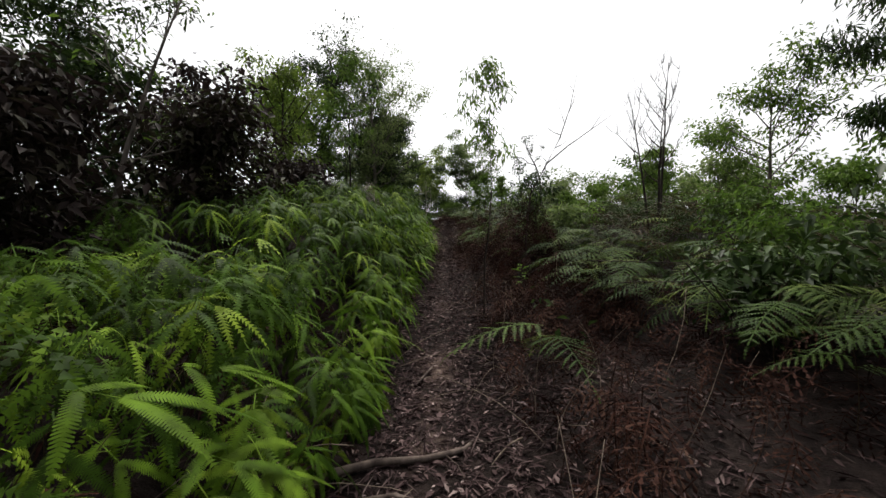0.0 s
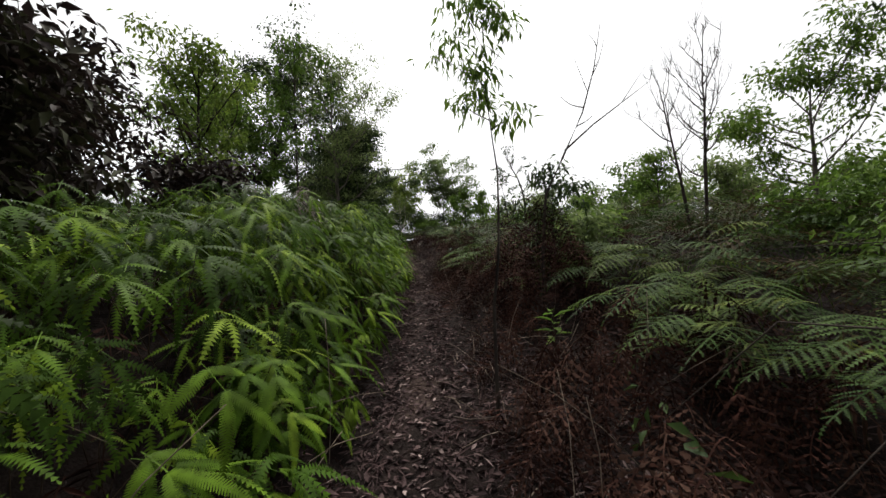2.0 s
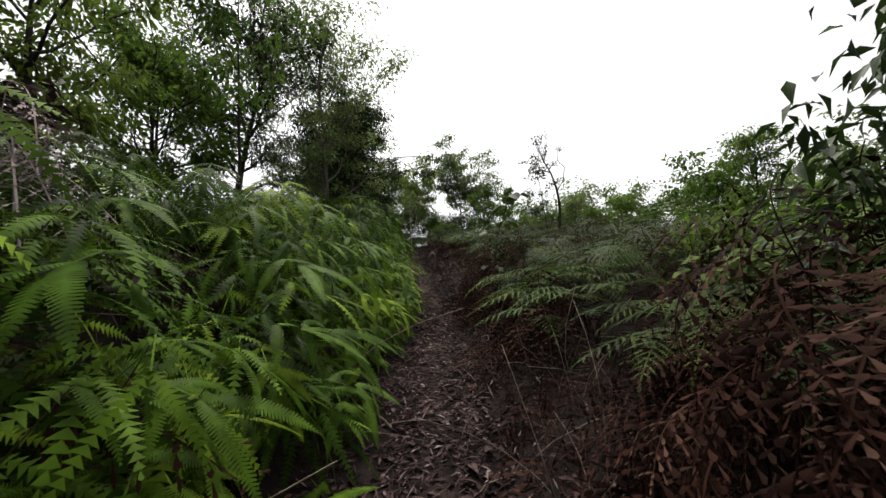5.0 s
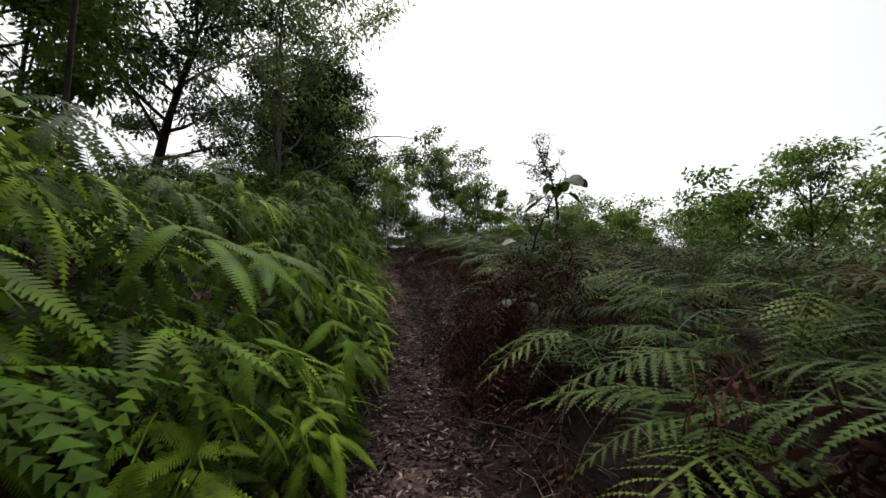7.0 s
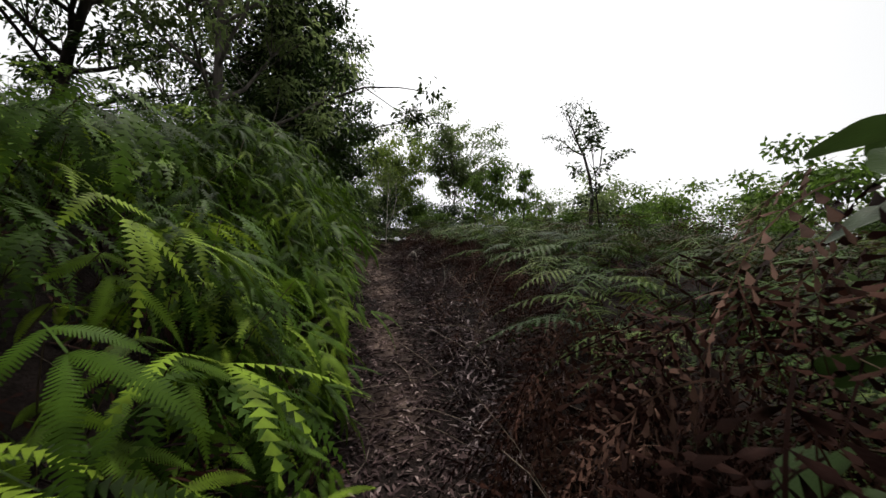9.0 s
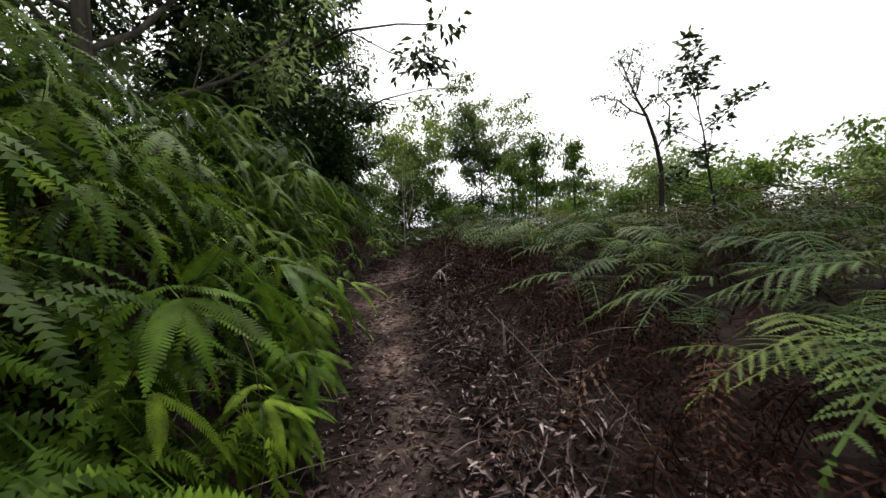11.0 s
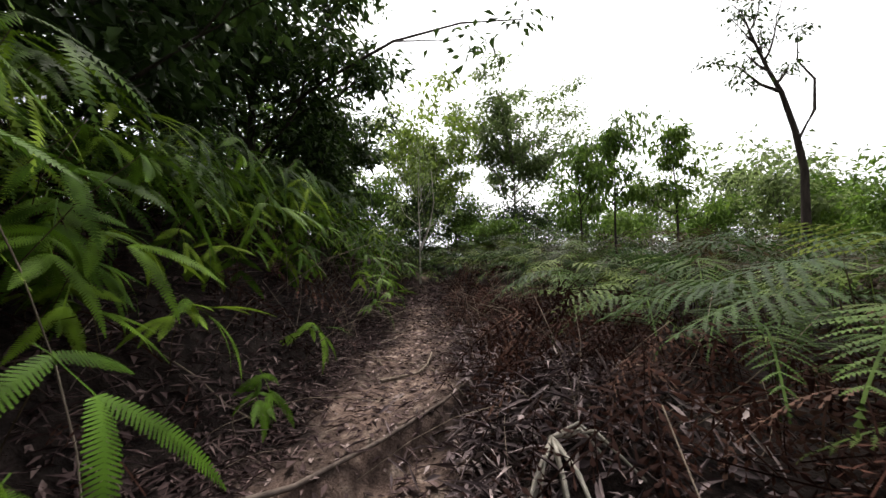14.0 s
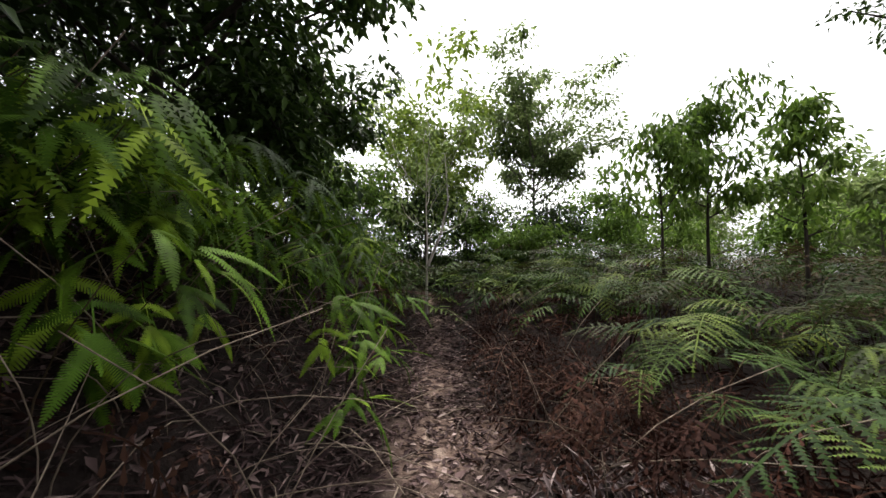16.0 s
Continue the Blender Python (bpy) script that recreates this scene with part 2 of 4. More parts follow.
def many(geo, places, yaw, tilt, roll, size):
    """One geometry at many places, joined."""
    cy, sy, ct, st, cr, sr = np.cos(yaw), np.sin(yaw), np.cos(tilt), np.sin(tilt), np.cos(roll), np.sin(roll)
    z, o = np.zeros_like(yaw), np.ones_like(yaw)
    rz = np.stack([np.stack([cy, -sy, z], -1), np.stack([sy, cy, z], -1), np.stack([z, z, o], -1)], 1)
    rx = np.stack([np.stack([o, z, z], -1), np.stack([z, ct, -st], -1), np.stack([z, st, ct], -1)], 1)
    ry = np.stack([np.stack([cr, z, sr], -1), np.stack([z, o, z], -1), np.stack([-sr, z, cr], -1)], 1)
    m = rz @ rx @ ry * np.asarray(size)[:, None, None]
    v, f = geo
    out = np.einsum("nij,vj->nvi", m, v) + places[:, None, :]
    faces = f[None] + (np.arange(len(places)) * len(v))[:, None, None]
    return out.reshape(-1, 3), faces.reshape(-1, 3)


def tube(points, radii, sides=5):
    p = np.array(points, float)
    r = np.broadcast_to(np.asarray(radii, float), (len(p),))
    t = np.gradient(p, axis=0)
    t /= np.linalg.norm(t, axis=1)[:, None] + 1e-9
    ref = np.where(np.abs(t[:, 2:3]) > 0.9, [[1.0, 0, 0]], [[0, 0, 1.0]])
    a = np.cross(t, ref)
    a /= np.linalg.norm(a, axis=1)[:, None] + 1e-9
    b = np.cross(t, a)
    ang = np.arange(sides) * 2 * np.pi / sides
    v = p[:, None] + r[:, None, None] * (np.cos(ang)[None, :, None] * a[:, None] + np.sin(ang)[None, :, None] * b[:, None])
    f = []
    for i in range(len(p) - 1):
        for j in range(sides):
            q, s = i * sides + j, i * sides + (j + 1) % sides
            f += [(q, s, s + sides), (q, s + sides, q + sides)]
    k = len(p) * sides
    f += [(k - sides + j, k - sides + (j + 1) % sides, k) for j in range(sides)]
    return np.vstack([v.reshape(-1, 3), p[-1:] + t[-1:] * r[-1]]), np.array(f)


# ---- fern geometry ----
def blade(length, width, steps, droop=0.25, fold=0.25, comb=0.52, sway=0.0):
    """One pinnate fern blade along +y: a midrib with leaflets on both sides, like a comb; comb is the leaflets' width at the tip (0: pointed)."""
    t = np.linspace(0, 1, steps + 1)
    mid = np.stack([sway * length * t**2, length * t * (1 - 0.12 * droop * t), -droop * length * t**2], 1)
    prof = width / 2 * np.clip(np.sin(np.pi * (0.16 + 0.84 * t)), 0.04, 1) ** 0.75
    verts, faces = [mid], []
    k = steps + 1
    sweep = 0.28
    for side in (-1, 1):
        for i in range(steps):
            w = (prof[i] + prof[i + 1]) / 2 * (0.9 + 0.2 * ((i * 7 + side) % 5) / 5)
            base, step = mid[i], mid[i + 1] - mid[i]
            drop = np.array([0, 0, -fold * w])
            tip = base + step * (0.5 + 0.2) + np.array([side * w, sweep * w, 0]) + drop
            if comb:
                verts.append(np.array([tip - step * comb / 2, tip + step * comb / 2]))
                a, b = (i, i + 1) if side > 0 else (i + 1, i)
                p, q = (k, k + 1) if side > 0 else (k + 1, k)
                faces += [(a, p, q), (a, q, b)]
                k += 2
            else:
                verts.append(tip[None])
                faces.append((i, k, i + 1) if side > 0 else (i, i + 1, k))
                k += 1
    return np.concatenate(verts), np.array(faces)


def strip(points, width):
    """A thin flat ribbon along a line."""
    p = np.array(points, float)
    w = np.array([width, 0, 0.3 * width])
    v = np.stack([p - w, p + w], 1).reshape(-1, 3)
    q = np.arange(len(p) - 1) * 2
    return v, np.concatenate([np.stack([q, q + 1, q + 3], 1), np.stack([q, q + 3, q + 2], 1)])


def kite(length, width, droop=0.2):
    v = np.array([(0, 0, 0), (width / 2, 0.35 * length, -0.1 * width), (0, length, -droop * length), (-width / 2, 0.35 * length, -0.1 * width)], float)
    return v, np.array([(0, 1, 2), (0, 2, 3)])


def light_frond(rng, size=1.0, droop=0.35, pairs=12, width=0.06, teeth=0):
    """A bracken frond of few faces, for the crowded depth of a thicket."""
    rib = [(0, 0.78 * size * i / pairs, 0.10 * size * i / pairs - droop * size * (i / pairs) ** 2) for i in range(pairs + 1)]
    core = strip(rib, 0.003)
    v, f, k = [core[0]], [core[1]], len(core[0])
    for i in range(1, pairs):
        t = i / pairs
        ln = size * (0.34 * (1 - t) ** 0.8 + 0.03) * min(1, 0.6 + 1.4 * t)
        for s in (-1, 1):
            w, dr = width * size * (1.1 - 0.5 * t), rng.uniform(0.1, 0.35)
            g = blade(ln, w, teeth if t < 0.6 else teeth - 1, dr, 0.2, False) if teeth else kite(ln, w, dr)
            g = moved(g, turn(-s * (68 - 22 * t + rng.uniform(-6, 6)), rng.uniform(-20, 8), -s * 6, rib[i]))
            v.append(g[0])
            f += [g[1] + k, np.array([(2 * i, 2 * i + 1, k)])]
            k += len(g[0])
    return np.concatenate(v), np.concatenate(f)


def light_plant(rng, h, pairs=12, teeth=0):
    reach = h * rng.uniform(0.1, 0.3)
    fronds = [moved(light_frond(rng, rng.uniform(0.7, 0.95), rng.uniform(0.25, 0.5), pairs, 0.06, teeth), turn(rng.uniform(-20, 20), rng.uniform(-10, 22), 0, (0, reach, h)))]
    for s in (-1, 1):
        t = rng.uniform(0.55, 0.95)
        fronds.append(moved(light_frond(rng, rng.uniform(0.55, 0.8), rng.uniform(0.3, 0.55), pairs, 0.06, teeth), turn(s * rng.uniform(60, 120), rng.uniform(-15, 20), 0, (0, reach * t * t, h * t))))
    return strip([(0, 0, 0), (0, reach * 0.25, h * 0.5), (0, reach, h)], 0.003), fronds


def frond_of(rib, rib_radii, blades):
    """Joins blades to a rachis, each at a given joint of it, into one continuous frond."""
    core = strip(rib, rib_radii[0])
    v, f, k = [core[0]], [core[1]], len(core[0])
    for joint, geo in blades:
        v.append(geo[0])
        f += [geo[1] + k, np.array([(joint * 2, joint * 2 + 1, k)])]
        k += len(geo[0])
    return np.concatenate(v), np.concatenate(f)


def fork_frond(rng, fine, size=1.0, coarse=False):
    """A forked fern frond: two tiers of paired comb blades that hang like the fingers of a hand from a wiry rachis."""
    n1, n2 = (34, 24) if fine else (7, 5) if coarse else (16, 11)
    comb = 0.45 if fine else 0.0
    out = []
    gap = 0.11 * size
    spread = rng.uniform(18, 34)
    for s in (-1, 1):
        out.append((2, moved(blade(0.30 * size * rng.uniform(0.8, 1.2), 0.062 * size, n1, rng.uniform(0.2, 0.55), 0.22, comb, -s * rng.uniform(0, 0.12)), turn(-s * spread, rng.uniform(-14, 4), -s * 8, (0, gap, -0.02)))))
        out.append((1, moved(blade(0.21 * size * rng.uniform(0.8, 1.2), 0.055 * size, n2, rng.uniform(0.25, 0.6), 0.22, comb), turn(-s * rng.uniform(50, 80), rng.uniform(-16, 2), -s * 8, (0, 0.0, 0)))))
    if rng.random() < 0.35:
        out.append((2, moved(blade(0.25 * size, 0.058 * size, n2, 0.45, 0.22, comb), turn(0, -8, 0, (0, gap, -0.02)))))
    return frond_of([(0, -0.05, 0.0), (0, 0.0, 0.0), (0, gap, -0.02)], [0.0025, 0.002, 0.002], out)


def bracken_frond(rng, steps, size=1.0, droop=0.35, pairs=12):
    """A twice-divided bracken frond: leaflet-combed side branches that shorten to the tip."""
    out = []
    rib = []
    for i in range(pairs + 1):
        t = i / pairs
        rib.append((0, 0.78 * size * t, 0.10 * size * t - droop * size * t * t))
    for i in range(1, pairs):
        t = i / pairs
        ln = size * (0.34 * (1 - t) ** 0.8 + 0.03) * min(1, 0.6 + 1.4 * t)
        slope = math.degrees(math.atan2(rib[i + 1][2] - rib[i][2], rib[i + 1][1] - rib[i][1]))
        for s in (-1, 1):
            yaw = -s * (68 - 22 * t + rng.uniform(-5, 5))
            out.append((i, moved(blade(ln, 0.055 * size * (1.1 - 0.6 * t), max(3, int(steps * (1.1 - 0.5 * t))), rng.uniform(0.1, 0.35), 0.2, False), turn(yaw, slope * 0.4 + rng.uniform(-8, 8), -s * 6, rib[i]))))
    out.append((pairs, moved(blade(0.1 * size, 0.03 * size, 4, 0.4, 0.2, False), turn(0, -30, 0, rib[-1]))))
    return frond_of(rib, np.linspace(0.0035, 0.0012, len(rib)), out)


def stalk(h, reach, r=0.003, wobble=0.02, rng=random):
    pts = [(wobble * math.sin(3 * t), reach * t * t, h * t) for t in np.linspace(0, 1, 5)]
    return tube(pts, np.linspace(r, r * 0.6, 5), 3)


def fern_plant(rng, fine, h, coarse=False):
    """Stalk and fronds of one forked fern, facing +y."""
    reach = h * rng.uniform(0.2, 0.45)
    fronds = [moved(fork_frond(rng, fine, rng.uniform(0.85, 1.15), coarse), turn(rng.uniform(-25, 25), rng.uniform(-45, 6), rng.uniform(-18, 18), (0, reach, h)))]
    for s in (-1, 1):
        t = rng.uniform(0.55, 0.95)
        fronds.append(moved(fork_frond(rng, fine, rng.uniform(0.7, 1.0), coarse), turn(s * rng.uniform(35, 100), rng.uniform(-50, 5), rng.uniform(-18, 18), (0, reach * t * t, h * t))))
    return stalk(h, reach), fronds


def bracken_plant(rng, steps, h, pairs=12):
    reach = h * rng.uniform(0.1, 0.3)
    fronds = [moved(bracken_frond(rng, steps, rng.uniform(0.58, 0.82), rng.uniform(0.25, 0.5), pairs), turn(rng.uniform(-20, 20), rng.uniform(-10, 22), 0, (0, reach, h)))]
    for s in (-1, 1):
        t = rng.uniform(0.6, 0.95)
        fronds.append(moved(bracken_frond(rng, steps, rng.uniform(0.45, 0.72), rng.uniform(0.3, 0.55), pairs), turn(s * rng.uniform(60, 120), rng.uniform(-15, 20), 0, (0, reach * t * t, h * t))))
    return stalk(h, reach, 0.004), fronds


# ---- ground ----
def build_ground():
    def axis(lo, hi, step, far):
        mid = list(np.arange(lo, hi, step))
        out, s, a, b = [], step, lo, mid[-1]
        while b < far or a > -far:
            s *= 1.22
            a, b = a - s, b + s
            out += [a, b]
        return np.array(sorted(mid + out))

    xs, ys = axis(-3.0, 2.4, 0.08, 900), axis(-1.5, 25.5, 0.11, 900)
    ys = np.array(sorted(set(ys) | set(np.arange(18.0, 20.2, 0.045))))
    gx, gy = np.meshgrid(xs, ys)
    z = ground(gx, gy)
    v = np.stack([gx, gy, z], -1).reshape(-1, 3)
    nx, ny = len(xs), len(ys)
    q = (np.arange(ny - 1)[:, None] * nx + np.arange(nx - 1)[None]).ravel()
    f = np.concatenate([np.stack([q, q + 1, q + nx + 1], 1), np.stack([q, q + nx + 1, q + nx], 1)])
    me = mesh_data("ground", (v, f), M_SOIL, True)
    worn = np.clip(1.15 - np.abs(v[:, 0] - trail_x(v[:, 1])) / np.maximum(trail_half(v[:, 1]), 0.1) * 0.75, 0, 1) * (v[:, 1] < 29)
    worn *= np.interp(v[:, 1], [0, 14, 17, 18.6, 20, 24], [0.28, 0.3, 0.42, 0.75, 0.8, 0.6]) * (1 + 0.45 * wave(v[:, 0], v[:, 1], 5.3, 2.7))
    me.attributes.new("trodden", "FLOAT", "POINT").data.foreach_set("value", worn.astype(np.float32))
    tagged(new("ground", me), "uneven hillside soil with a trodden clay trail", "ground", kind="structure")


build_ground()


# ---- trees and shrubs ----
def leaf_shape(length, width, curl=0.25):
    """A folded pointed leaf along +y."""
    v = np.array([(0, 0, 0), (width / 2, 0.42 * length, 0.12 * width), (0, length, -curl * length), (-width / 2, 0.42 * length, 0.12 * width), (0, 0.45 * length, -0.06 * length)], float)
    return v, np.array([(0, 1, 4), (1, 2, 4), (4, 2, 3), (0, 4, 3)])


def small_leaf(length, width, curl=0.25):
    v = np.array([(0, 0, 0), (width / 2, 0.42 * length, 0.15 * width), (0, length, -curl * length), (-width / 2, 0.42 * length, 0.15 * width)], float)
    return v, np.array([(0, 1, 2), (0, 2, 3)])


def branch(rng, start, direction, length, r0, up=0.15, steps=5, wander=0.22):
    p, d, pts = np.array(start, float), np.array(direction, float), [tuple(start)]
    d /= np.linalg.norm(d)
    for i in range(steps):
        d = d + np.array([rng.gauss(0, wander), rng.gauss(0, wander), rng.gauss(up, wander * 0.7)]) * 0.6
        d /= np.linalg.norm(d)
        p = p + d * length / steps
        pts.append(tuple(p))
    return np.array(pts), np.linspace(r0, r0 * 0.3, steps + 1)


def tree(name, label, x, y, top, seed, width=3.0, crown_from=0.35, limbs=8, leaves=2500, leaf=(0.09, 0.035), bark=None, foliage=None, lean=(0, 0), radius=None, droop=-20, twigs=5, cluster=0.16, trunk=None, stems=1, up=0.15, extra=(), shape="oval", category="tree", tuft=2):
    rng = random.Random(seed)
    nrng = np.random.default_rng(seed)
    zb = float(ground(x, y)) - 0.03
    h = top - zb
    root = new(name)
    root.location = (x, y, zb)
    tagged(root, label, category)
    radius = radius or 0.012 * h + 0.01
    spots = []
    for stem in range(stems):
        if trunk:
            line = np.array(trunk, float) - np.array([x, y, zb])
        else:
            ts = np.linspace(0, 1, 9)
            ox, oy = (0, 0) if stems == 1 else (0.25 * math.cos(stem * 2.4), 0.25 * math.sin(stem * 2.4))
            hs = (0.88 if width < 3 else 0.74) * h * (1 if stem == 0 else rng.uniform(0.75, 0.95))
            jit = np.cumsum(nrng.normal(0, 0.012 * h / 3, (9, 2)), 0) * ts[:, None]
            line = np.stack([ox * (0.4 + ts) + lean[0] * ts**1.4 + jit[:, 0], oy * (0.4 + ts) + lean[1] * ts**1.4 + jit[:, 1], hs * ts], 1)
        n = len(line)
        tz = np.linspace(0, 1, n)
        part("trunk", mesh_data("trunk", tube(line, radius * (1.0 - 0.85 * tz) + 0.12 * radius * np.exp(-12 * tz), 7), bark, True), root)
        for i in range(limbs):
            t = crown_from + (0.98 - crown_from) * (i + rng.random() * 0.7) / limbs
            k = t * (n - 1)
            a = int(min(k, n - 2))
            start = line[a] + (line[a + 1] - line[a]) * (k - a)
            s = (t - crown_from) / (1 - crown_from)
            fat = {"oval": math.sin(math.pi * (0.2 + 0.72 * s)), "flat": 0.45 + 0.55 * s, "spire": 1 - 0.75 * s}[shape]
            az = i * 2.4 + rng.uniform(-0.5, 0.5) + stem
            el = {"oval": 0.35 + 0.7 * s, "flat": 0.55, "spire": 0.3 + 0.5 * s}[shape]
            ln = width / 2 * fat * rng.uniform(0.75, 1.15)
            pts, rr = branch(rng, start, (math.cos(az) * math.cos(el), math.sin(az) * math.cos(el), math.sin(el)), ln, radius * (0.42 - 0.2 * s), up)
            geos = [tube(pts, rr, 4)]
            for j in range(twigs):
                b = pts[rng.randint(1, len(pts) - 1)]
                d = np.array([rng.gauss(0, 1), rng.gauss(0, 1), rng.gauss(0.35, 0.7)]) + (pts[-1] - pts[0]) / (ln + 0.01)
                tp, tr = branch(rng, b, d, ln * rng.uniform(0.25, 0.5), radius * 0.12 + 0.002, up, 3)
                geos.append(tube(tp, tr, 3))
                spots += [tp[2], tp[3], tp[3]]
                if leaves == 0:
                    for _ in range(3):
                        d2 = np.array([rng.gauss(0, 0.7), rng.gauss(0, 0.7), rng.gauss(0.5, 0.5)]) + (tp[-1] - tp[0]) * 3
                        qp, qr = branch(rng, tp[rng.randint(1, 3)], d2, ln * 0.2, 0.003, up, 3)
                        geos.append(tube(qp, qr, 3))
            spots += [pts[-1], pts[-2]]
            part("limb", mesh_data("limb", cat(geos), bark, True), root)
        spots += [line[-1], line[-1]]
    for pts, r0 in extra:
        line = np.array(pts, float) - np.array([x, y, zb])
        part("limb", mesh_data("limb", tube(line, np.linspace(r0, r0 * 0.25, len(line)), 5), bark, True), root)
        spots += [line[-1]] * tuft + [line[-2]] * (tuft // 3)
    if leaves:
        spots = np.array(spots)
        leaves = int(leaves * (1.0 if leaves <= 1500 else 1.6))
        share = nrng.exponential(1.0, len(spots)) + 0.08  # full and thin clumps
        pick = nrng.choice(len(spots), leaves, p=share / share.sum())
        off = nrng.normal(0, 0.66 * cluster, (leaves, 3)) * [1, 1, 0.6]
        at = spots[pick] + off
        yaw = np.arctan2(-off[:, 0], off[:, 1]) + nrng.normal(0, 0.8, leaves)
        geo = many((leaf_shape if leaves < 1000 else small_leaf)(*leaf), at, yaw, np.radians(droop) + nrng.normal(0, 0.45, leaves), nrng.normal(0, 0.5, leaves), nrng.uniform(0.7, 1.35, leaves))
        part("crown", mesh_data("crown", geo, foliage), root)
    return root


def plant_trees():
    # the sapling that leans beside the trail, and the bare stem behind it
    tree("sapling", "slender sapling with tufts of drooping leaves", 0.56, 5.0, 4.6, 3, 0.95, 0.72, 12, 990, (0.10, 0.026), M_BARK, M_LEAF_MID, radius=0.0145, droop=-45, twigs=4, cluster=0.10,
         trunk=[(0.56, 5.0, 0.45), (0.575, 5.02, 1.0), (0.585, 5.03, 1.35), (0.63, 5.05, 1.6), (0.655, 5.06, 1.8), (0.70, 5.2, 2.12), (0.735, 5.32, 2.4), (0.74, 5.46, 2.7), (0.75, 5.66, 3.2), (0.79, 5.85, 3.9), (0.80, 6.0, 4.5)])
    tree("dead_sapling", "bare forked grey stem leaning out of withered fern", 1.5, 6.7, 4.6, 4, 0.8, 0.6, 5, 0, bark=M_BARK, radius=0.024, twigs=0, up=0.3,
         trunk=[(1.5, 6.7, 1.0), (1.52, 6.72, 1.7), (1.62, 6.75, 2.45), (1.9, 6.8, 2.95), (2.2, 6.85, 3.5), (2.42, 6.9, 4.1), (2.55, 6.9, 4.7)],
         extra=(([(1.93, 6.82, 3.02), (2.4, 7.0, 3.4), (2.9, 7.15, 3.75), (3.4, 7.3, 4.1)], 0.014), ([(2.9, 7.15, 3.75), (3.2, 7.0, 4.2)], 0.006), ([(2.3, 6.88, 3.8), (2.15, 6.9, 4.3)], 0.006)))
    tree("dead_tree", "bare grey dead tree with several thin upright stems", 4.75, 8.3, 6.1, 5, 1.7, 0.4, 9, 0, bark=M_BARK, stems=3, radius=0.035, twigs=6, up=0.5, shape="oval")
    tree("tree", "tall open-crowned tree with small pale green leaves", 1.9, 31.0, 9.4, 7, 7.2, 0.5, 16, 6500, (0.15, 0.08), M_BARKGREY, M_LEAF_GREY, shape="flat", twigs=5, cluster=0.3, up=0.25)
    tree("tree", "rounded tree with yellowish green leaves", -1.5, 30.2, 7.4, 8, 7.2, 0.2, 20, 8000, (0.15, 0.075), M_BARKGREY, M_LEAF_LIGHT, twigs=6, cluster=0.3)
    tree("tree", "slim tree with a pale forked trunk and thin grey-green crown", -1.16, 24.8, 6.0, 9, 2.4, 0.45, 8, 600, (0.09, 0.035), M_BARKPALE, M_LEAF_GREY, radius=0.022, cluster=0.2,
         extra=(([(-1.15, 24.8, 3.9), (-0.95, 24.75, 4.4), (-0.85, 24.7, 4.9), (-0.9, 24.7, 5.6)], 0.026),))
    tree("tree", "small bushy tree with drooping dark green leaves", 2.05, 24.2, 5.9, 10, 1.5, 0.45, 9, 1250, (0.12, 0.045), M_BARK, M_LEAF_MID, radius=0.028, droop=-50, cluster=0.15)
    tree("tree", "small bushy tree with drooping dark green leaves", 2.75, 24.35, 6.3, 11, 1.8, 0.45, 10, 1480, (0.12, 0.045), M_BARK, M_LEAF_MID, radius=0.03, droop=-50, cluster=0.16)
    tree("tree", "slim young tree with a narrow leafy crown", 3.75, 24.0, 6.4, 12, 1.35, 0.35, 12, 1300, (0.12, 0.045), M_BARK, M_LEAF_MID, radius=0.03, droop=-45, cluster=0.13, shape="spire")
    tree("tree", "half-dead crooked forked tree with a tuft of leaves on one limb", 6.35, 24.3, 8.4, 13, 1.5, 0.62, 7, 620, (0.10, 0.045), M_BARK, M_LEAF_DARK, radius=0.085, twigs=6, cluster=0.17, tuft=26, up=0.45,
         trunk=[(6.35, 24.3, 2.9), (6.38, 24.3, 4.4), (6.42, 24.3, 5.3), (6.3, 24.3, 6.1), (6.05, 24.25, 6.85), (5.78, 24.2, 7.3), (5.55, 24.2, 7.9), (5.35, 24.2, 8.5)],
         extra=(([(6.05, 24.25, 6.85), (5.6, 24.2, 7.0), (5.15, 24.1, 7.3), (4.65, 24.1, 7.4)], 0.035), ([(5.6, 24.2, 7.0), (5.3, 24.0, 6.85), (5.0, 23.9, 7.0)], 0.018), ([(6.34, 24.3, 5.9), (6.7, 24.3, 6.5), (6.8, 24.35, 7.15), (6.45, 24.3, 7.5), (6.5, 24.3, 8.1)], 0.035)))
    tree("tree", "young tree with tiers of rounded dark leaves", 4.2, 19.2, 6.2, 14, 1.6, 0.25, 11, 760, (0.10, 0.06), M_BARK, M_LEAF_DARK, lean=(-0.4, 0), radius=0.025, twigs=3, cluster=0.11, droop=10)
    # the side with the bank
    tree("tree", "tall slim tree with a leafy top", -2.9, 11.6, 8.3, 15, 2.2, 0.4, 10, 1100, (0.14, 0.05), M_BARK, M_LEAF_MID, radius=0.028, droop=-35, cluster=0.16)
    tree("tree", "leafy bright green tree above the ferns", -4.3, 9.9, 7.2, 16, 3.0, 0.25, 12, 2000, (0.12, 0.045), M_BARK, M_LEAF_LIGHT, cluster=0.2, droop=-30)
    tree("tree", "tall grey-green tree with dense twiggy crown", -3.1, 16.8, 10.2, 17, 6.4, 0.08, 20, 8000, (0.11, 0.045), M_BARKGREY, M_LEAF_GREY, cluster=0.26, twigs=7)
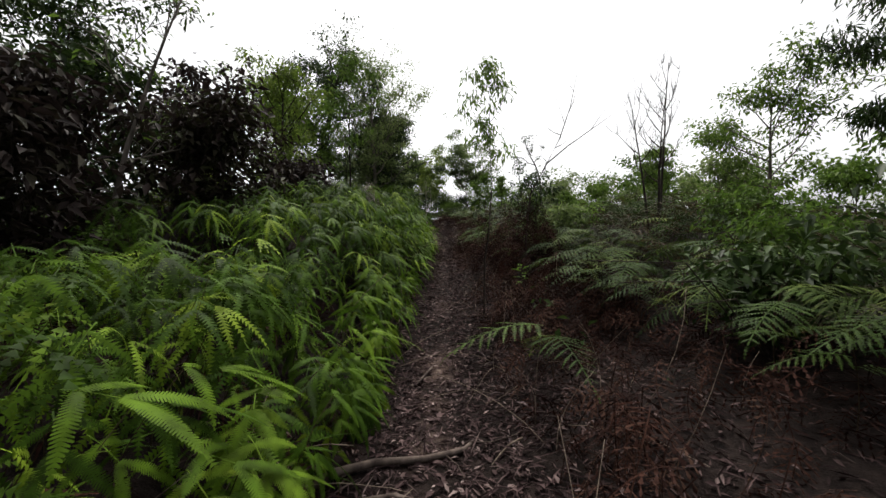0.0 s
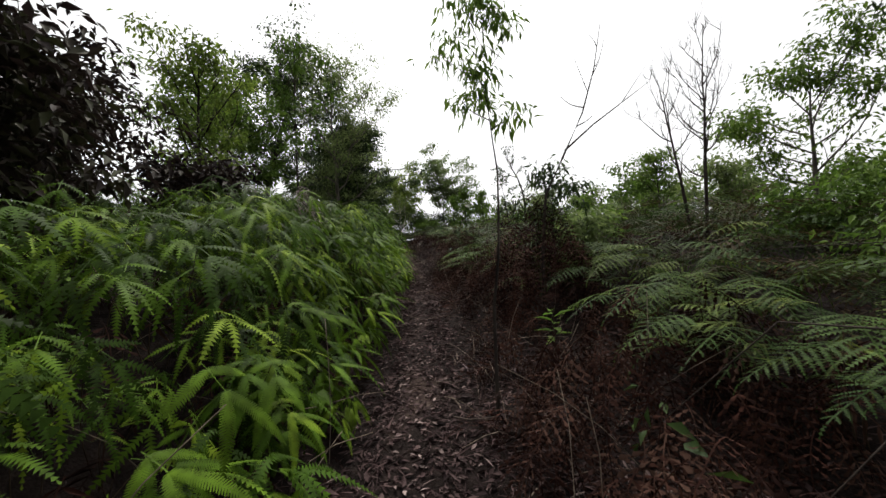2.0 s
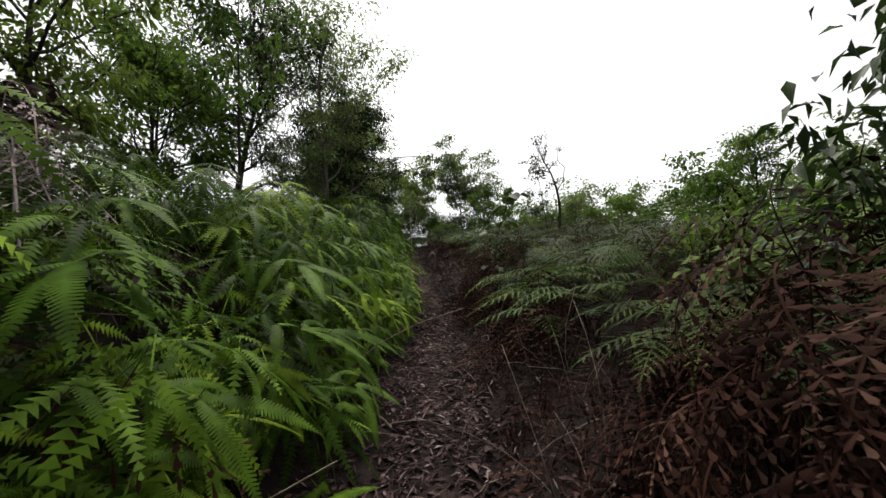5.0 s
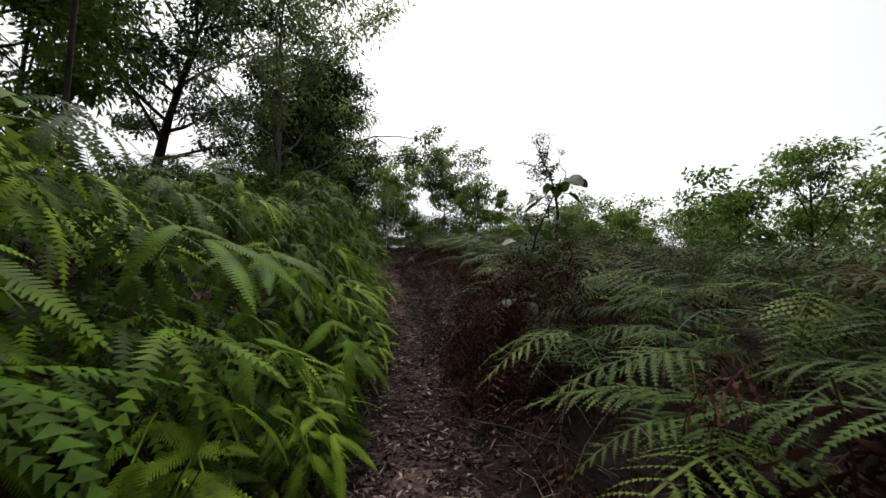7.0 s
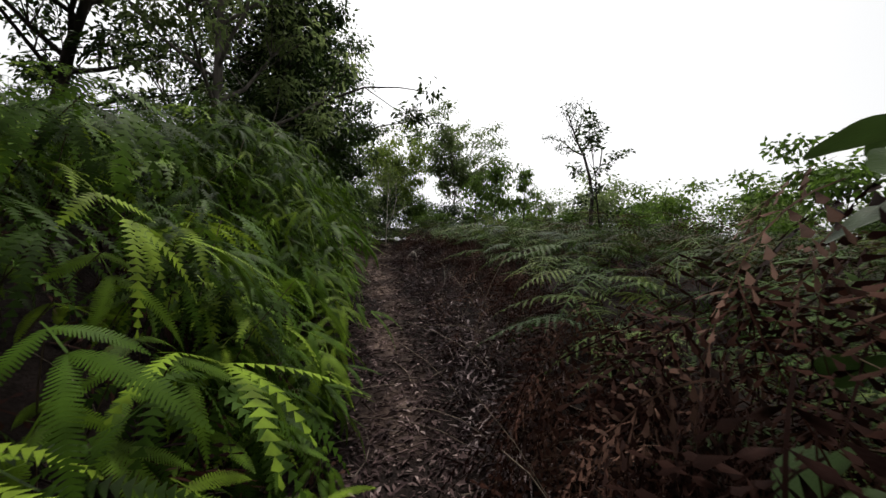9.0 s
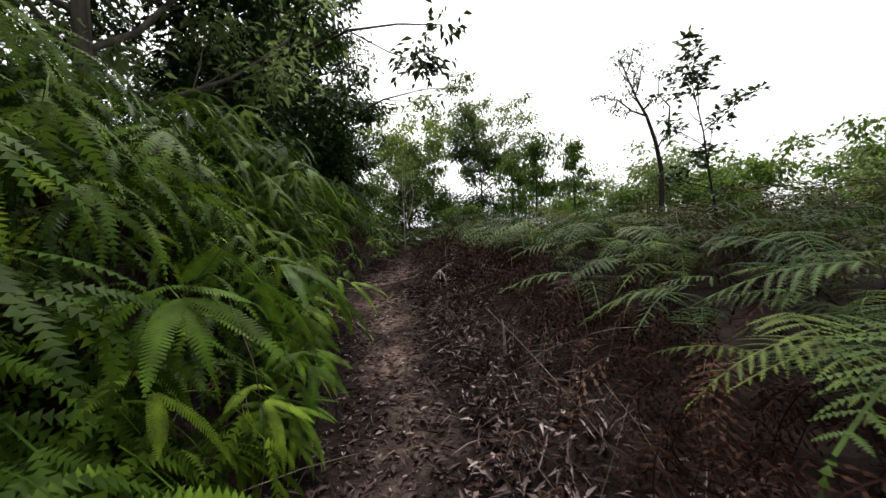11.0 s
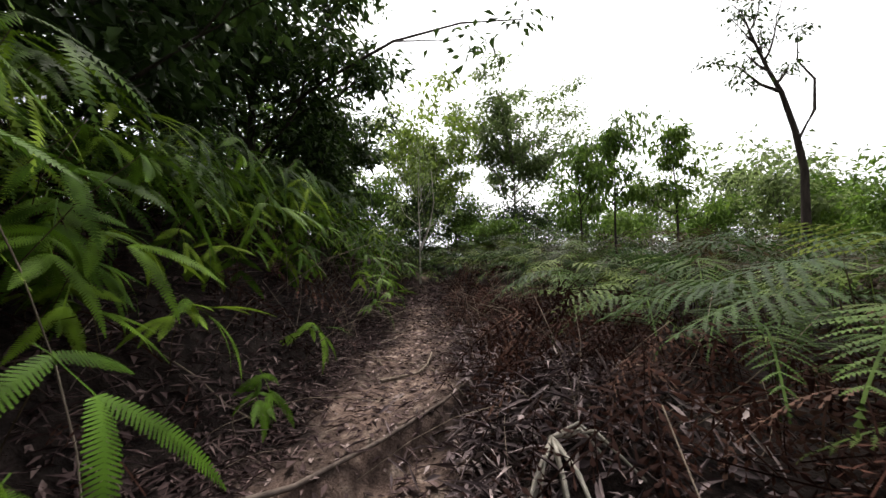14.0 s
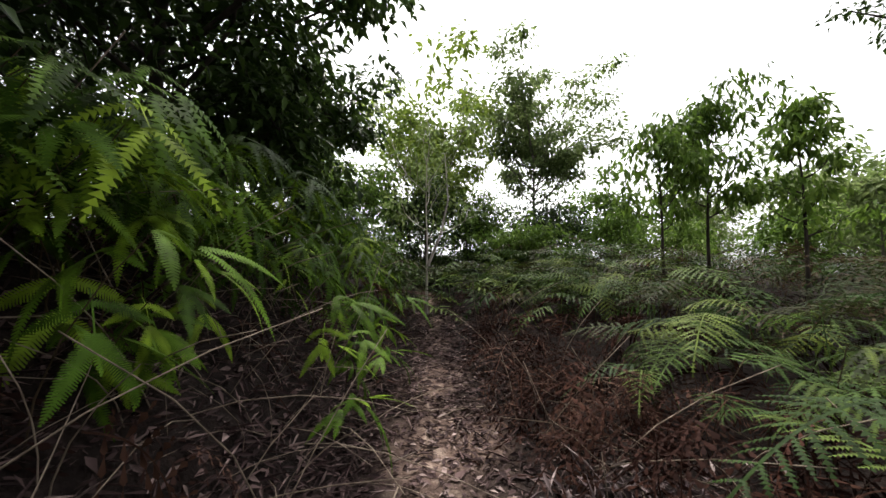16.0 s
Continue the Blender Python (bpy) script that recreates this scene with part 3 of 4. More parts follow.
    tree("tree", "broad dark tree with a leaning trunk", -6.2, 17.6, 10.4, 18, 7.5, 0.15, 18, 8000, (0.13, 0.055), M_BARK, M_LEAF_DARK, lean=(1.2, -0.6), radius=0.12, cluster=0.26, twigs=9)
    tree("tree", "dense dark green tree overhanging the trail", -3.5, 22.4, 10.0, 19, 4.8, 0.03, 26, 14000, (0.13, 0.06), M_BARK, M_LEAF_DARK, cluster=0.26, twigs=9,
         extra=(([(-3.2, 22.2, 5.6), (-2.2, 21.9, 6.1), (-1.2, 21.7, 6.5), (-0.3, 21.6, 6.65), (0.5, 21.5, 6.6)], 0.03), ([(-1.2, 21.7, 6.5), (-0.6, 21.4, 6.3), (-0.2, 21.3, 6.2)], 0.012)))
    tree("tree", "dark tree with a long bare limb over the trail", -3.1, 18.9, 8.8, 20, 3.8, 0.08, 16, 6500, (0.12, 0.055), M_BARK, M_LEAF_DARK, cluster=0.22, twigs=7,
         extra=(([(-3.0, 18.9, 5.0), (-2.0, 18.7, 5.8), (-1.2, 18.6, 6.1), (-0.5, 18.5, 6.1), (0.1, 18.4, 6.0)], 0.03), ([(-1.2, 18.6, 6.1), (-0.6, 18.3, 5.6), (-0.2, 18.2, 5.4)], 0.012)))
    tree("tree", "leafy green tree on the bank", -6.9, 15.2, 8.4, 26, 3.8, 0.12, 15, 4600, (0.12, 0.05), M_BARK, M_LEAF_MID, cluster=0.24, twigs=7)
    tree("tree", "tree with mid green leaves behind the bank", -4.6, 28.2, 8.9, 21, 4.2, 0.15, 14, 4200, (0.11, 0.045), M_BARK, M_LEAF_MID, cluster=0.28)
    tree("tree", "leafy green tree on the bank", -5.6, 13.4, 7.8, 22, 4.6, 0.15, 13, 4000, (0.13, 0.055), M_BARK, M_LEAF_MID, cluster=0.25)
    tree("tree", "dark leafy tree on the bank", -6.2, 23.5, 9.6, 23, 4.5, 0.1, 14, 4200, (0.11, 0.05), M_BARK, M_LEAF_DARK, cluster=0.3)
    tree("tree", "dark leafy tree on the bank", -6.4, 6.3, 6.4, 24, 3.6, 0.15, 13, 3600, (0.10, 0.045), M_BARK, M_LEAF_DARK, cluster=0.22)
    tree("tree", "leaning half-bare tree with pale grey branches", -4.1, 4.5, 5.6, 25, 2.4, 0.3, 9, 350, (0.08, 0.03), M_BARKGREY, M_LEAF_MID, lean=(0.9, 0.2), radius=0.04, twigs=7, cluster=0.15)
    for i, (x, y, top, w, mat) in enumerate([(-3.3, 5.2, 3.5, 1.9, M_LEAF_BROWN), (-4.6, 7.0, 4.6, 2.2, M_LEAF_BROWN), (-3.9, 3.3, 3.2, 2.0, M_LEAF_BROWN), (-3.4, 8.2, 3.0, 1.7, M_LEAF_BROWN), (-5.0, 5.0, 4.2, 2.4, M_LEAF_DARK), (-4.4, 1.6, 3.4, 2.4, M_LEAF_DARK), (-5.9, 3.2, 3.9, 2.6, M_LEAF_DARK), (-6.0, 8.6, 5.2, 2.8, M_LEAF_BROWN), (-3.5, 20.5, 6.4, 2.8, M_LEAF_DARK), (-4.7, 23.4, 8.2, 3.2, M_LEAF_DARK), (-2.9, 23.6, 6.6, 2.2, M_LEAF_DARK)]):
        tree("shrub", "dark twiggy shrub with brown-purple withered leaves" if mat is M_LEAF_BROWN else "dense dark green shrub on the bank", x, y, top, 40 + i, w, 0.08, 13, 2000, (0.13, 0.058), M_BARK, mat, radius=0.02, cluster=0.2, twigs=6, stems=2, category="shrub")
    for i, (x, y, top, w, mat) in enumerate([(-2.9, 26.6, 5.4, 2.4, M_LEAF_MID), (-1.6, 27.8, 5.6, 2.4, M_LEAF_DARK), (-0.2, 28.6, 5.5, 2.4, M_LEAF_MID), (1.2, 28.0, 5.2, 2.0, M_LEAF_DARK), (0.6, 26.6, 4.6, 1.5, M_LEAF_MID)]):
        tree("shrub", "rounded leafy shrub beyond the end of the trail", x, y, top, 90 + i, w, 0.06, 12, 2000, (0.10, 0.045), M_BARK, mat, radius=0.02, cluster=0.2, twigs=6, stems=2, category="shrub")
    # the open side
    for i, (x, y, top, w, mat) in enumerate([(3.1, 3.3, 1.2, 1.4, M_LEAF_DARK), (4.9, 5.2, 1.5, 1.5, M_LEAF_MID), (6.0, 7.4, 2.2, 1.6, M_LEAF_MID), (2.2, 7.7, 2.3, 0.8, M_LEAF_GREY), (3.2, 1.4, 2.1, 1.9, M_LEAF_DARK), (3.2, 9.4, 2.3, 1.0, M_LEAF_MID)]):
        tree("shrub", "broad-leaved green shrub among the bracken", x, y, top, 60 + i, w, 0.08, 12, 1400, (0.11, 0.05), M_BARK, mat, radius=0.02, cluster=0.2, twigs=5, stems=2, category="shrub",
             extra=[([(x, y, top - 1.0), (x - 0.5 - 0.2 * q, y - 0.3, top - 0.3 + 0.15 * q), (x - 1.0 - 0.2 * q, y - 0.4 + 0.3 * q, top - 0.45 + 0.2 * q), (x - 1.4 - 0.2 * q, y - 0.5 + 0.4 * q, top - 0.9 + 0.2 * q)], 0.008) for q in range(4)] if i in (0, 1) else ())
    tree("shrub", "thin dark shrub standing in withered fern", 1.8, 7.1, 3.0, 68, 1.0, 0.3, 11, 900, (0.085, 0.03), M_BARK, M_LEAF_DARK, radius=0.014, cluster=0.12, twigs=5, category="shrub", droop=-30)
    tree("tree", "airy tree with fine green leaves", 8.8, 10.0, 6.6, 70, 3.8, 0.25, 13, 3000, (0.12, 0.05), M_BARKGREY, M_LEAF_MID, cluster=0.26)
    tree("tree", "dark tree with layered drooping foliage", 8.3, 6.2, 7.6, 71, 4.0, 0.35, 12, 4000, (0.16, 0.03), M_BARK, M_LEAF_DARK, cluster=0.25, droop=-45, shape="flat")
    tree("tree", "leafy green tree beyond the bracken", 9.6, 16.5, 5.9, 72, 2.6, 0.2, 11, 2000, (0.12, 0.05), M_BARK, M_LEAF_MID, cluster=0.22)
    # distant trees, two built and then repeated, some of them unseen to shade the start
    a = tree("tree", "light green tree of the distant forest edge and of the added shade behind the start", 9.8, 30.2, 7.2, 80, 4.6, 0.2, 12, 1500, (0.2, 0.11), M_BARKGREY, M_LEAF_GREY, cluster=0.36, twigs=2)
    b = tree("tree", "green tree of the distant forest edge and of the added shade behind the start", 5.2, 33.0, 6.6, 81, 4.4, 0.1, 12, 1500, (0.2, 0.11), M_BARK, M_LEAF_MID, cluster=0.36, twigs=2)
    rng = random.Random(4)
    # the six at negative y stand unseen behind the start, added to block sky light
    spots = [(8.2, 27), (10.5, 25.5), (12.5, 24), (11.5, 20.5), (13, 17), (10, 42), (14, 40), (17, 28), (22, 27), (21, 20), (7.2, 31.5), (12.5, 30), (14.5, 33), (8.5, 38), (11, 36), (17, 34), (20, 30), (19, 38), (23, 33), (15, 26), (18.5, 23), (15.5, 19), (19, 15), (14.5, 13), (16, 8), (-3, 36), (-6, 33), (-8, 30), (-3.4, -2.6), (3.6, -2.8), (-6, -1), (0.6, -5), (-4, -7), (1, -9), (11, 2)]
    for i, (x, y) in enumerate(spots):
        s = rng.uniform(0.65, 1.1) * (1.25 if x < -2 else 1.0)
        copy_thing((a, b)[i % 2], Matrix.Translation((x, y, float(ground(x, y)) - 0.05)) @ Matrix.Rotation(rng.uniform(0, 6.28), 4, "Z") @ Matrix.Scale(s, 4))


    # low shrubs behind the far bracken, one built and then repeated
    low = tree("shrub", "low leafy green shrub behind the bracken", 3.0, 28.2, 5.0, 82, 1.9, 0.05, 11, 1400, (0.12, 0.055), M_BARK, M_LEAF_MID, radius=0.02, cluster=0.24, twigs=4, stems=1, category="shrub")
    for x, y in ((4.3, 27.4), (5.4, 28.8), (6.6, 27.6), (7.9, 28.6), (9.2, 27.2), (10.4, 28.4), (2.4, 29.6), (0.2, 30.2), (8.4, 24.6), (10.0, 23.2), (11.6, 22.2)):
        copy_thing(low, Matrix.Translation((x, y, float(ground(x, y)) - 0.04)) @ Matrix.Rotation(rng.uniform(0, 6.28), 4, "Z") @ Matrix.Scale(rng.uniform(0.75, 1.15), 4))


plant_trees()


# ---- ferns ----
def fern_edge(y):
    """How far the green ferns stand back from the trail's edge on the bank side."""
    return np.interp(y, [0, 16.4, 17.6, 19, 21.2, 22.3], [0.14, 0.12, 0.55, 0.65, 0.7, 0.2])


def bracken_edge(y):
    return np.interp(y, [0, 3, 5, 7, 8, 9, 13, 15, 17, 19, 21, 23], [2.6, 2.0, 1.3, 1.3, 0.6, 0.5, 0.7, 1.15, 1.5, 1.2, 0.85, 0.4])


def ferns():
    rng, nrng = random.Random(11), np.random.default_rng(11)
    fine = [fern_plant(rng, True, h) for h in (0.24, 0.34, 0.46, 0.58, 0.68, 0.78)]
    rough = [fern_plant(rng, False, h) for h in (0.18, 0.26, 0.34, 0.42, 0.5, 0.58, 0.66, 0.76)]
    heroes = []
    for st, fr in fine:
        root = new("fern")
        tagged(root, "green forked fern with comb-like blades on a wiry stalk", "fern", "ferns on the bank")
        part("stalk", mesh_data("stalk", st, M_STALK), root)
        for g in fr:
            part("frond", mesh_data("frond", g, M_FERN), root)
        heroes.append(root)
    used = set()
    # the ferns nearest to the trail, one by one
    for i in range(262):
        y = 0.7 + 20.6 * i / 262 + rng.uniform(-0.1, 0.1)
        d = float(fern_edge(y)) + abs(rng.gauss(0.1, 0.38))
        x = float(trail_x(y) - trail_half(y)) - d
        k = min(5, max(0, int(rng.gauss(0.6 + 4.2 * min(d, 1.0), 1.1))))
        m = Matrix.Translation((x, y, float(ground(x, y)) - 0.01)) @ Matrix.Rotation(radians(-120 + rng.gauss(0, 48)), 4, "Z") @ Matrix.Rotation(radians(-rng.uniform(0, 10)), 4, "X") @ Matrix.Scale(rng.uniform(0.85, 1.15), 4)
        if k in used:
            copy_thing(heroes[k], m)
        else:
            heroes[k].matrix_basis = m
            used.add(k)
    for x, y, k, yaw, size in ((-0.78, 1.85, 1, -70, 1.0), (-0.95, 1.3, 2, -60, 1.1), (-1.5, 17.3, 2, -90, 0.85), (-1.42, 17.75, 5, -110, 1.0), (-1.55, 19.8, 1, -130, 0.9), (-1.38, 18.05, 0, -60, 0.9), (-1.5, 18.95, 0, -100, 0.9), (-1.75, 18.7, 1, -90, 1.0), (-1.42, 21.3, 1, -110, 0.95), (-1.5, 21.7, 2, -120, 1.0), (-1.38, 22.1, 1, -100, 1.0), (-1.65, 21.5, 3, -130, 1.0), (-1.5, 22.5, 3, -110, 1.0), (-0.64, 10.62, 5, -140, 1.15), (-1.0, 15.6, 5, -60, 1.2), (-0.8, 6.95, 5, -70, 1.0), (-0.85, 2.6, 5, -50, 1.1), (-1.0, 14.6, 5, -55, 1.25), (-0.75, 12.6, 5, -80, 1.1)):
        copy_thing(heroes[k], Matrix.Translation((x, y, float(ground(x, y)) - 0.01)) @ Matrix.Rotation(radians(yaw), 4, "Z") @ Matrix.Scale(size, 4))
    for k, root in enumerate(heroes):
        if k not in used:
            x, y = -1.6, 3.0 + k
            root.location = (x, y, float(ground(x, y)))
    # the rest of the thicket, finer where it borders the trail
    deep = [fern_plant(rng, False, h, True) for h in (0.35, 0.42, 0.48, 0.54, 0.6, 0.66)]
    leafs, stalks = [], []
    for kinds, n, lo, hi, ya, yb in ((rough, 640, 0.2, 1.7, -1.5, 26), (rough, 340, 0.2, 1.7, 12.8, 22), (rough[2:], 330, 0.35, 1.4, 4.5, 17.4), (rough[2:], 230, 0.7, 3.4, 1.8, 8.5), (deep, 760, 1.15, 5.5, -1.5, 26), (deep, 380, 1.15, 5.5, 12.8, 22)):
        y = nrng.uniform(ya, yb, n)
        d = lo + nrng.beta(1.0, 1.5, n) * (hi - lo) + fern_edge(y)
        x = trail_x(y) - trail_half(y) - d
        keep = wave(x, y, 3.4, 2.2) + nrng.normal(0, 0.35, n) > -0.7  # gaps between the clumps
        x, y, d = x[keep], y[keep], d[keep]
        z = ground(x, y)
        top = len(kinds) - 1
        k = np.clip((0.4 + 0.75 * top * np.minimum(d, 1.0) + 1.4 * wave(x, y, 2.6, 0.7) + nrng.normal(0, 1.2, len(x))).astype(int), 0, top)
        for j, (st, fr) in enumerate(kinds):
            m = k == j
            c = int(m.sum())
            if c:
                args = (np.stack([x, y, z], 1)[m], np.radians(-118) + nrng.normal(0, 0.85, c), np.radians(-5) + nrng.normal(0, 0.12, c), nrng.normal(0, 0.12, c), nrng.uniform(0.8, 1.2, c))
                leafs.append(many(cat(fr), *args))
                stalks.append(many(st, *args))
    tagged(new("fern_thicket", mesh_data("fern_thicket", cat(leafs), M_FERN)), "dense thicket of green forked ferns over the bank", "ferns", kind="stuff")
    tagged(new("fern_stalks", mesh_data("fern_stalks", cat(stalks), M_STALK)), "wiry brown fern stalks inside the thicket", "fern stalks", kind="stuff")


def brackens():
    rng, nrng = random.Random(12), np.random.default_rng(12)
    hero = [bracken_plant(rng, 13, h) for h in (0.25, 0.38, 0.5, 0.62)]
    near = [bracken_plant(rng, 8, h, 11) for h in (0.25, 0.36, 0.45, 0.54, 0.62)]
    rough = [light_plant(rng, h, 8, 3) for h in (0.3, 0.4, 0.48, 0.56, 0.64)]
    far = [light_plant(rng, h, 7) for h in (0.4, 0.5, 0.6)]
    roots = []
    for st, fr in hero:
        root = new("bracken")
        tagged(root, "green feathery bracken fern beside the trail", "fern", "bracken beside the trail")
        part("stalk", mesh_data("stalk", st, M_STALK), root)
        for g in fr:
            part("frond", mesh_data("frond", g, M_BRACKEN), root)
        roots.append(root)
    used = set()
    for i in range(135):
        y = 1.6 + 20.5 * i / 135 + rng.uniform(-0.1, 0.1)
        d = float(bracken_edge(y)) + abs(rng.gauss(0.25, 0.5))
        x = float(trail_x(y) + trail_half(y)) + d
        if abs(x - 0.62) < 0.2 and abs(y - 5.03) < 0.4:
            continue
        k = min(3, max(0, int(rng.gauss(0.3 + 2.6 * min(d, 1.2), 0.8))))
        m = Matrix.Translation((x, y, float(ground(x, y)) - 0.01)) @ Matrix.Rotation(radians(90 + rng.gauss(0, 65)), 4, "Z") @ Matrix.Scale(rng.uniform(0.8, 1.15), 4)
        if k in used:
            copy_thing(roots[k], m)
        else:
            roots[k].matrix_basis = m
            used.add(k)
    for x, y, k, yaw, size in ((1.35, 6.7, 2, 100, 0.75), (1.3, 16.8, 1, 80, 1.1), (0.95, 3.1, 1, 100, 1.2)):
        copy_thing(roots[k], Matrix.Translation((x, y, float(ground(x, y)) - 0.01)) @ Matrix.Rotation(radians(yaw), 4, "Z") @ Matrix.Scale(size, 4))
    for name, n, kinds, lo, hi, seed, label in (("bracken_border", 290, near, 0.5, 2.4, 5, "green feathery bracken along the trail"), ("bracken_field", 950, rough, 1.5, 7.5, 5, "field of green feathery bracken beside the trail"), ("bracken_slope", 560, far, 5.0, 18.0, 6, "far slope covered with green bracken")):
        y = nrng.uniform(-2 if lo < 4 else 2, 27 if lo < 4 else 34, n)
        d = lo + (hi - lo) * nrng.beta(1.0, 1.5, n) + bracken_edge(y)
        x = trail_x(y) + trail_half(y) + d
        keep = ~((np.abs(x - 0.62) < 0.25) & (np.abs(y - 5.03) < 0.5))
        x, y, d = x[keep], y[keep], d[keep]
        z = ground(x, y)
        k = np.clip((0.3 + (len(kinds) - 1) * np.minimum(d / 1.2, 1) + nrng.normal(0, 0.9, len(x))).astype(int), 0, len(kinds) - 1)
        leafs, stalks = [], []
        for j, (st, fr) in enumerate(kinds):
            m = k == j
            c = int(m.sum())
            if c:
                args = (np.stack([x, y, z], 1)[m], nrng.normal(np.radians(90), 1.5, c), nrng.normal(0, 0.22, c), nrng.normal(0, 0.25, c), nrng.uniform(0.7, 1.3, c))
                leafs.append(many(cat(fr), *args))
                stalks.append(many(st, *args))
        tagged(new(name, mesh_data(name, cat(leafs + stalks), M_BRACKEN)), label, "ferns", kind="stuff")
    # past the far end of the walk the ferns close over the trail
    n = 520
    y, x = nrng.uniform(23.7, 33, n), nrng.uniform(-5, 2.0, n)
    c = n
    args = (np.stack([x, y, ground(x, y)], 1), nrng.uniform(0, 6.3, c), nrng.normal(0, 0.12, c), nrng.normal(0, 0.12, c), nrng.uniform(0.8, 1.2, c))
    tagged(new("bracken_beyond", mesh_data("bracken_beyond", many(cat([far[1][0], *far[1][1]]), *args), M_BRACKEN)), "green bracken closing over the trail ahead", "ferns", kind="stuff")


def undergrowth():
    """Low green cover on the slopes away from the trail."""
    rng, nrng = random.Random(23), np.random.default_rng(23)
    geos = []
    for lo, hi, ya, yb, n in ((-22, -5.5, -12, 38, 1000), (5.5, 26, -12, 40, 750), (-6, 6, -12, -1.2, 420)):
        x, y = nrng.uniform(lo, hi, n), nrng.uniform(ya, yb, n)
        for j, s in enumerate((1.1, 1.35)):
            m = np.arange(n) % 2 == j
            c = int(m.sum())
            geos.append(many(light_frond(rng, s, 0.3, 6, 0.13), np.stack([x, y, ground(x, y) + 0.25], 1)[m], nrng.uniform(0, 6.28, c), nrng.normal(0.1, 0.3, c), nrng.normal(0, 0.3, c), nrng.uniform(0.7, 1.3, c)))
            geos.append(many(strip([(0, 0, 0), (0, 0.02, 0.13), (0, 0, 0.26)], 0.004), np.stack([x, y, ground(x, y) - 0.01], 1)[m], np.zeros(c), np.zeros(c), np.zeros(c), np.ones(c)))
    tagged(new("undergrowth", mesh_data("undergrowth", cat(geos), M_BRACKEN)), "low green fern cover on the slopes", "ferns", kind="stuff")


ferns()
brackens()
undergrowth()


# ---- dead fern, litter and sticks ----
def dead_ferns():
    rng, nrng = random.Random(13), np.random.default_rng(13)
    kinds = [light_frond(rng, s, 0.9, 9, 0.042, 3) for s in (0.42, 0.54, 0.68)]
    # withered skirt under the living ferns on both sides
    geos = []
    for side, n in ((1, 1000), (-1, 420)):
        y = nrng.uniform(-1, 25, n)
        if side > 0:
            d = np.abs(nrng.normal(0, 1, n)) * (0.2 + 0.4 * np.minimum(bracken_edge(y), 1.2)) + 0.12 * bracken_edge(y)
            x = trail_x(y) + trail_half(y) + d
        else:
            d = np.abs(nrng.normal(0.1, 0.5, n)) + 0.6 * fern_edge(y)
            x = trail_x(y) - trail_half(y) - d
        z = ground(x, y) + nrng.uniform(0.05, 0.5, n) * np.clip(d / 0.5, 0.15, 1)
        k = nrng.integers(0, 3, n)
        for j in range(3):
            m = k == j
            c = int(m.sum())
            geos.append(many(kinds[j], np.stack([x, y, z], 1)[m], nrng.normal(np.radians(90 * side), 1.0, c), np.radians(-25) + nrng.normal(0, 0.35, c), nrng.normal(0, 0.5, c), nrng.uniform(0.6, 1.1, c)))
    n = 300  # a wider withered belt where the living bracken stands back
    y = nrng.uniform(18.2, 22.8, n)
    x = trail_x(y) + trail_half(y) + nrng.uniform(0.15, 1.0, n) * (bracken_edge(y) + 0.5)
    z = ground(x, y) + nrng.uniform(0.08, 0.45, n)
    geos.append(many(kinds[2], np.stack([x, y, z], 1), nrng.normal(1.57, 1.2, n), nrng.normal(-0.25, 0.4, n), nrng.normal(0, 0.5, n), nrng.uniform(0.6, 1.1, n)))
    n = 170  # brown fronds along the edge of the debris
    y = nrng.uniform(13.8, 18.2, n)
    x = trail_x(y) + trail_half(y) + nrng.uniform(0.6, 1.1, n) * bracken_edge(y)
    z = ground(x, y) + nrng.uniform(0.15, 0.55, n)
    geos.append(many(kinds[1], np.stack([x, y, z], 1), nrng.normal(1.57, 1.0, n), nrng.normal(-0.5, 0.35, n), nrng.normal(0, 0.5, n), nrng.uniform(0.7, 1.1, n)))
    n = 260  # trampled brown fern where the walk begins
    y = nrng.uniform(0.2, 5.0, n)
    x = trail_x(y) + trail_half(y) + nrng.uniform(0.2, 2.9, n)
    z = ground(x, y) + nrng.uniform(0.06, 0.5, n)
    geos.append(many(kinds[1], np.stack([x, y, z], 1), nrng.uniform(0, 6.3, n), nrng.normal(-0.3, 0.35, n), nrng.normal(0, 0.5, n), nrng.uniform(0.6, 1.2, n)))
    # withered mounds beside the trail
    for cx, cy, r, h, n in ((1.45, 7.05, 0.8, 1.5, 300), (1.1, 11.75, 0.7, 1.4, 280), (1.0, 12.7, 0.5, 1.05, 130), (0.95, 9.3, 0.4, 0.8, 70), (1.5, 4.6, 0.8, 0.9, 150)):
        a, q = nrng.uniform(0, 6.28, n), np.sqrt(nrng.uniform(0, 1, n))
        x, y = cx + r * q * np.cos(a), cy + r * q * np.sin(a)
        z = ground(x, y) + h * (1 - 0.7 * q * q) * nrng.uniform(0.35, 1, n)
        geos.append(many(kinds[2], np.stack([x, y, z], 1), a - np.pi / 2 + nrng.normal(0, 0.5, n), np.radians(-35) + nrng.normal(0, 0.3, n), nrng.normal(0, 0.4, n), nrng.uniform(0.6, 1.1, n)))
    # the withered layer under the living ferns, which hides the soil
    thin = light_frond(rng, 0.6, 0.8, 11, 0.032)
    n = 1400
    side = np.where(np.arange(n) < 1000, 1, -1)
    y = nrng.uniform(-0.5, 26, n)
    d = np.where(side > 0, 0.5 + bracken_edge(y) * 0.6 + 6.5 * nrng.beta(1, 2, n), 0.3 + fern_edge(y) + 2.5 * nrng.beta(1, 1.6, n))
    x = trail_x(y) + side * (trail_half(y) + d)
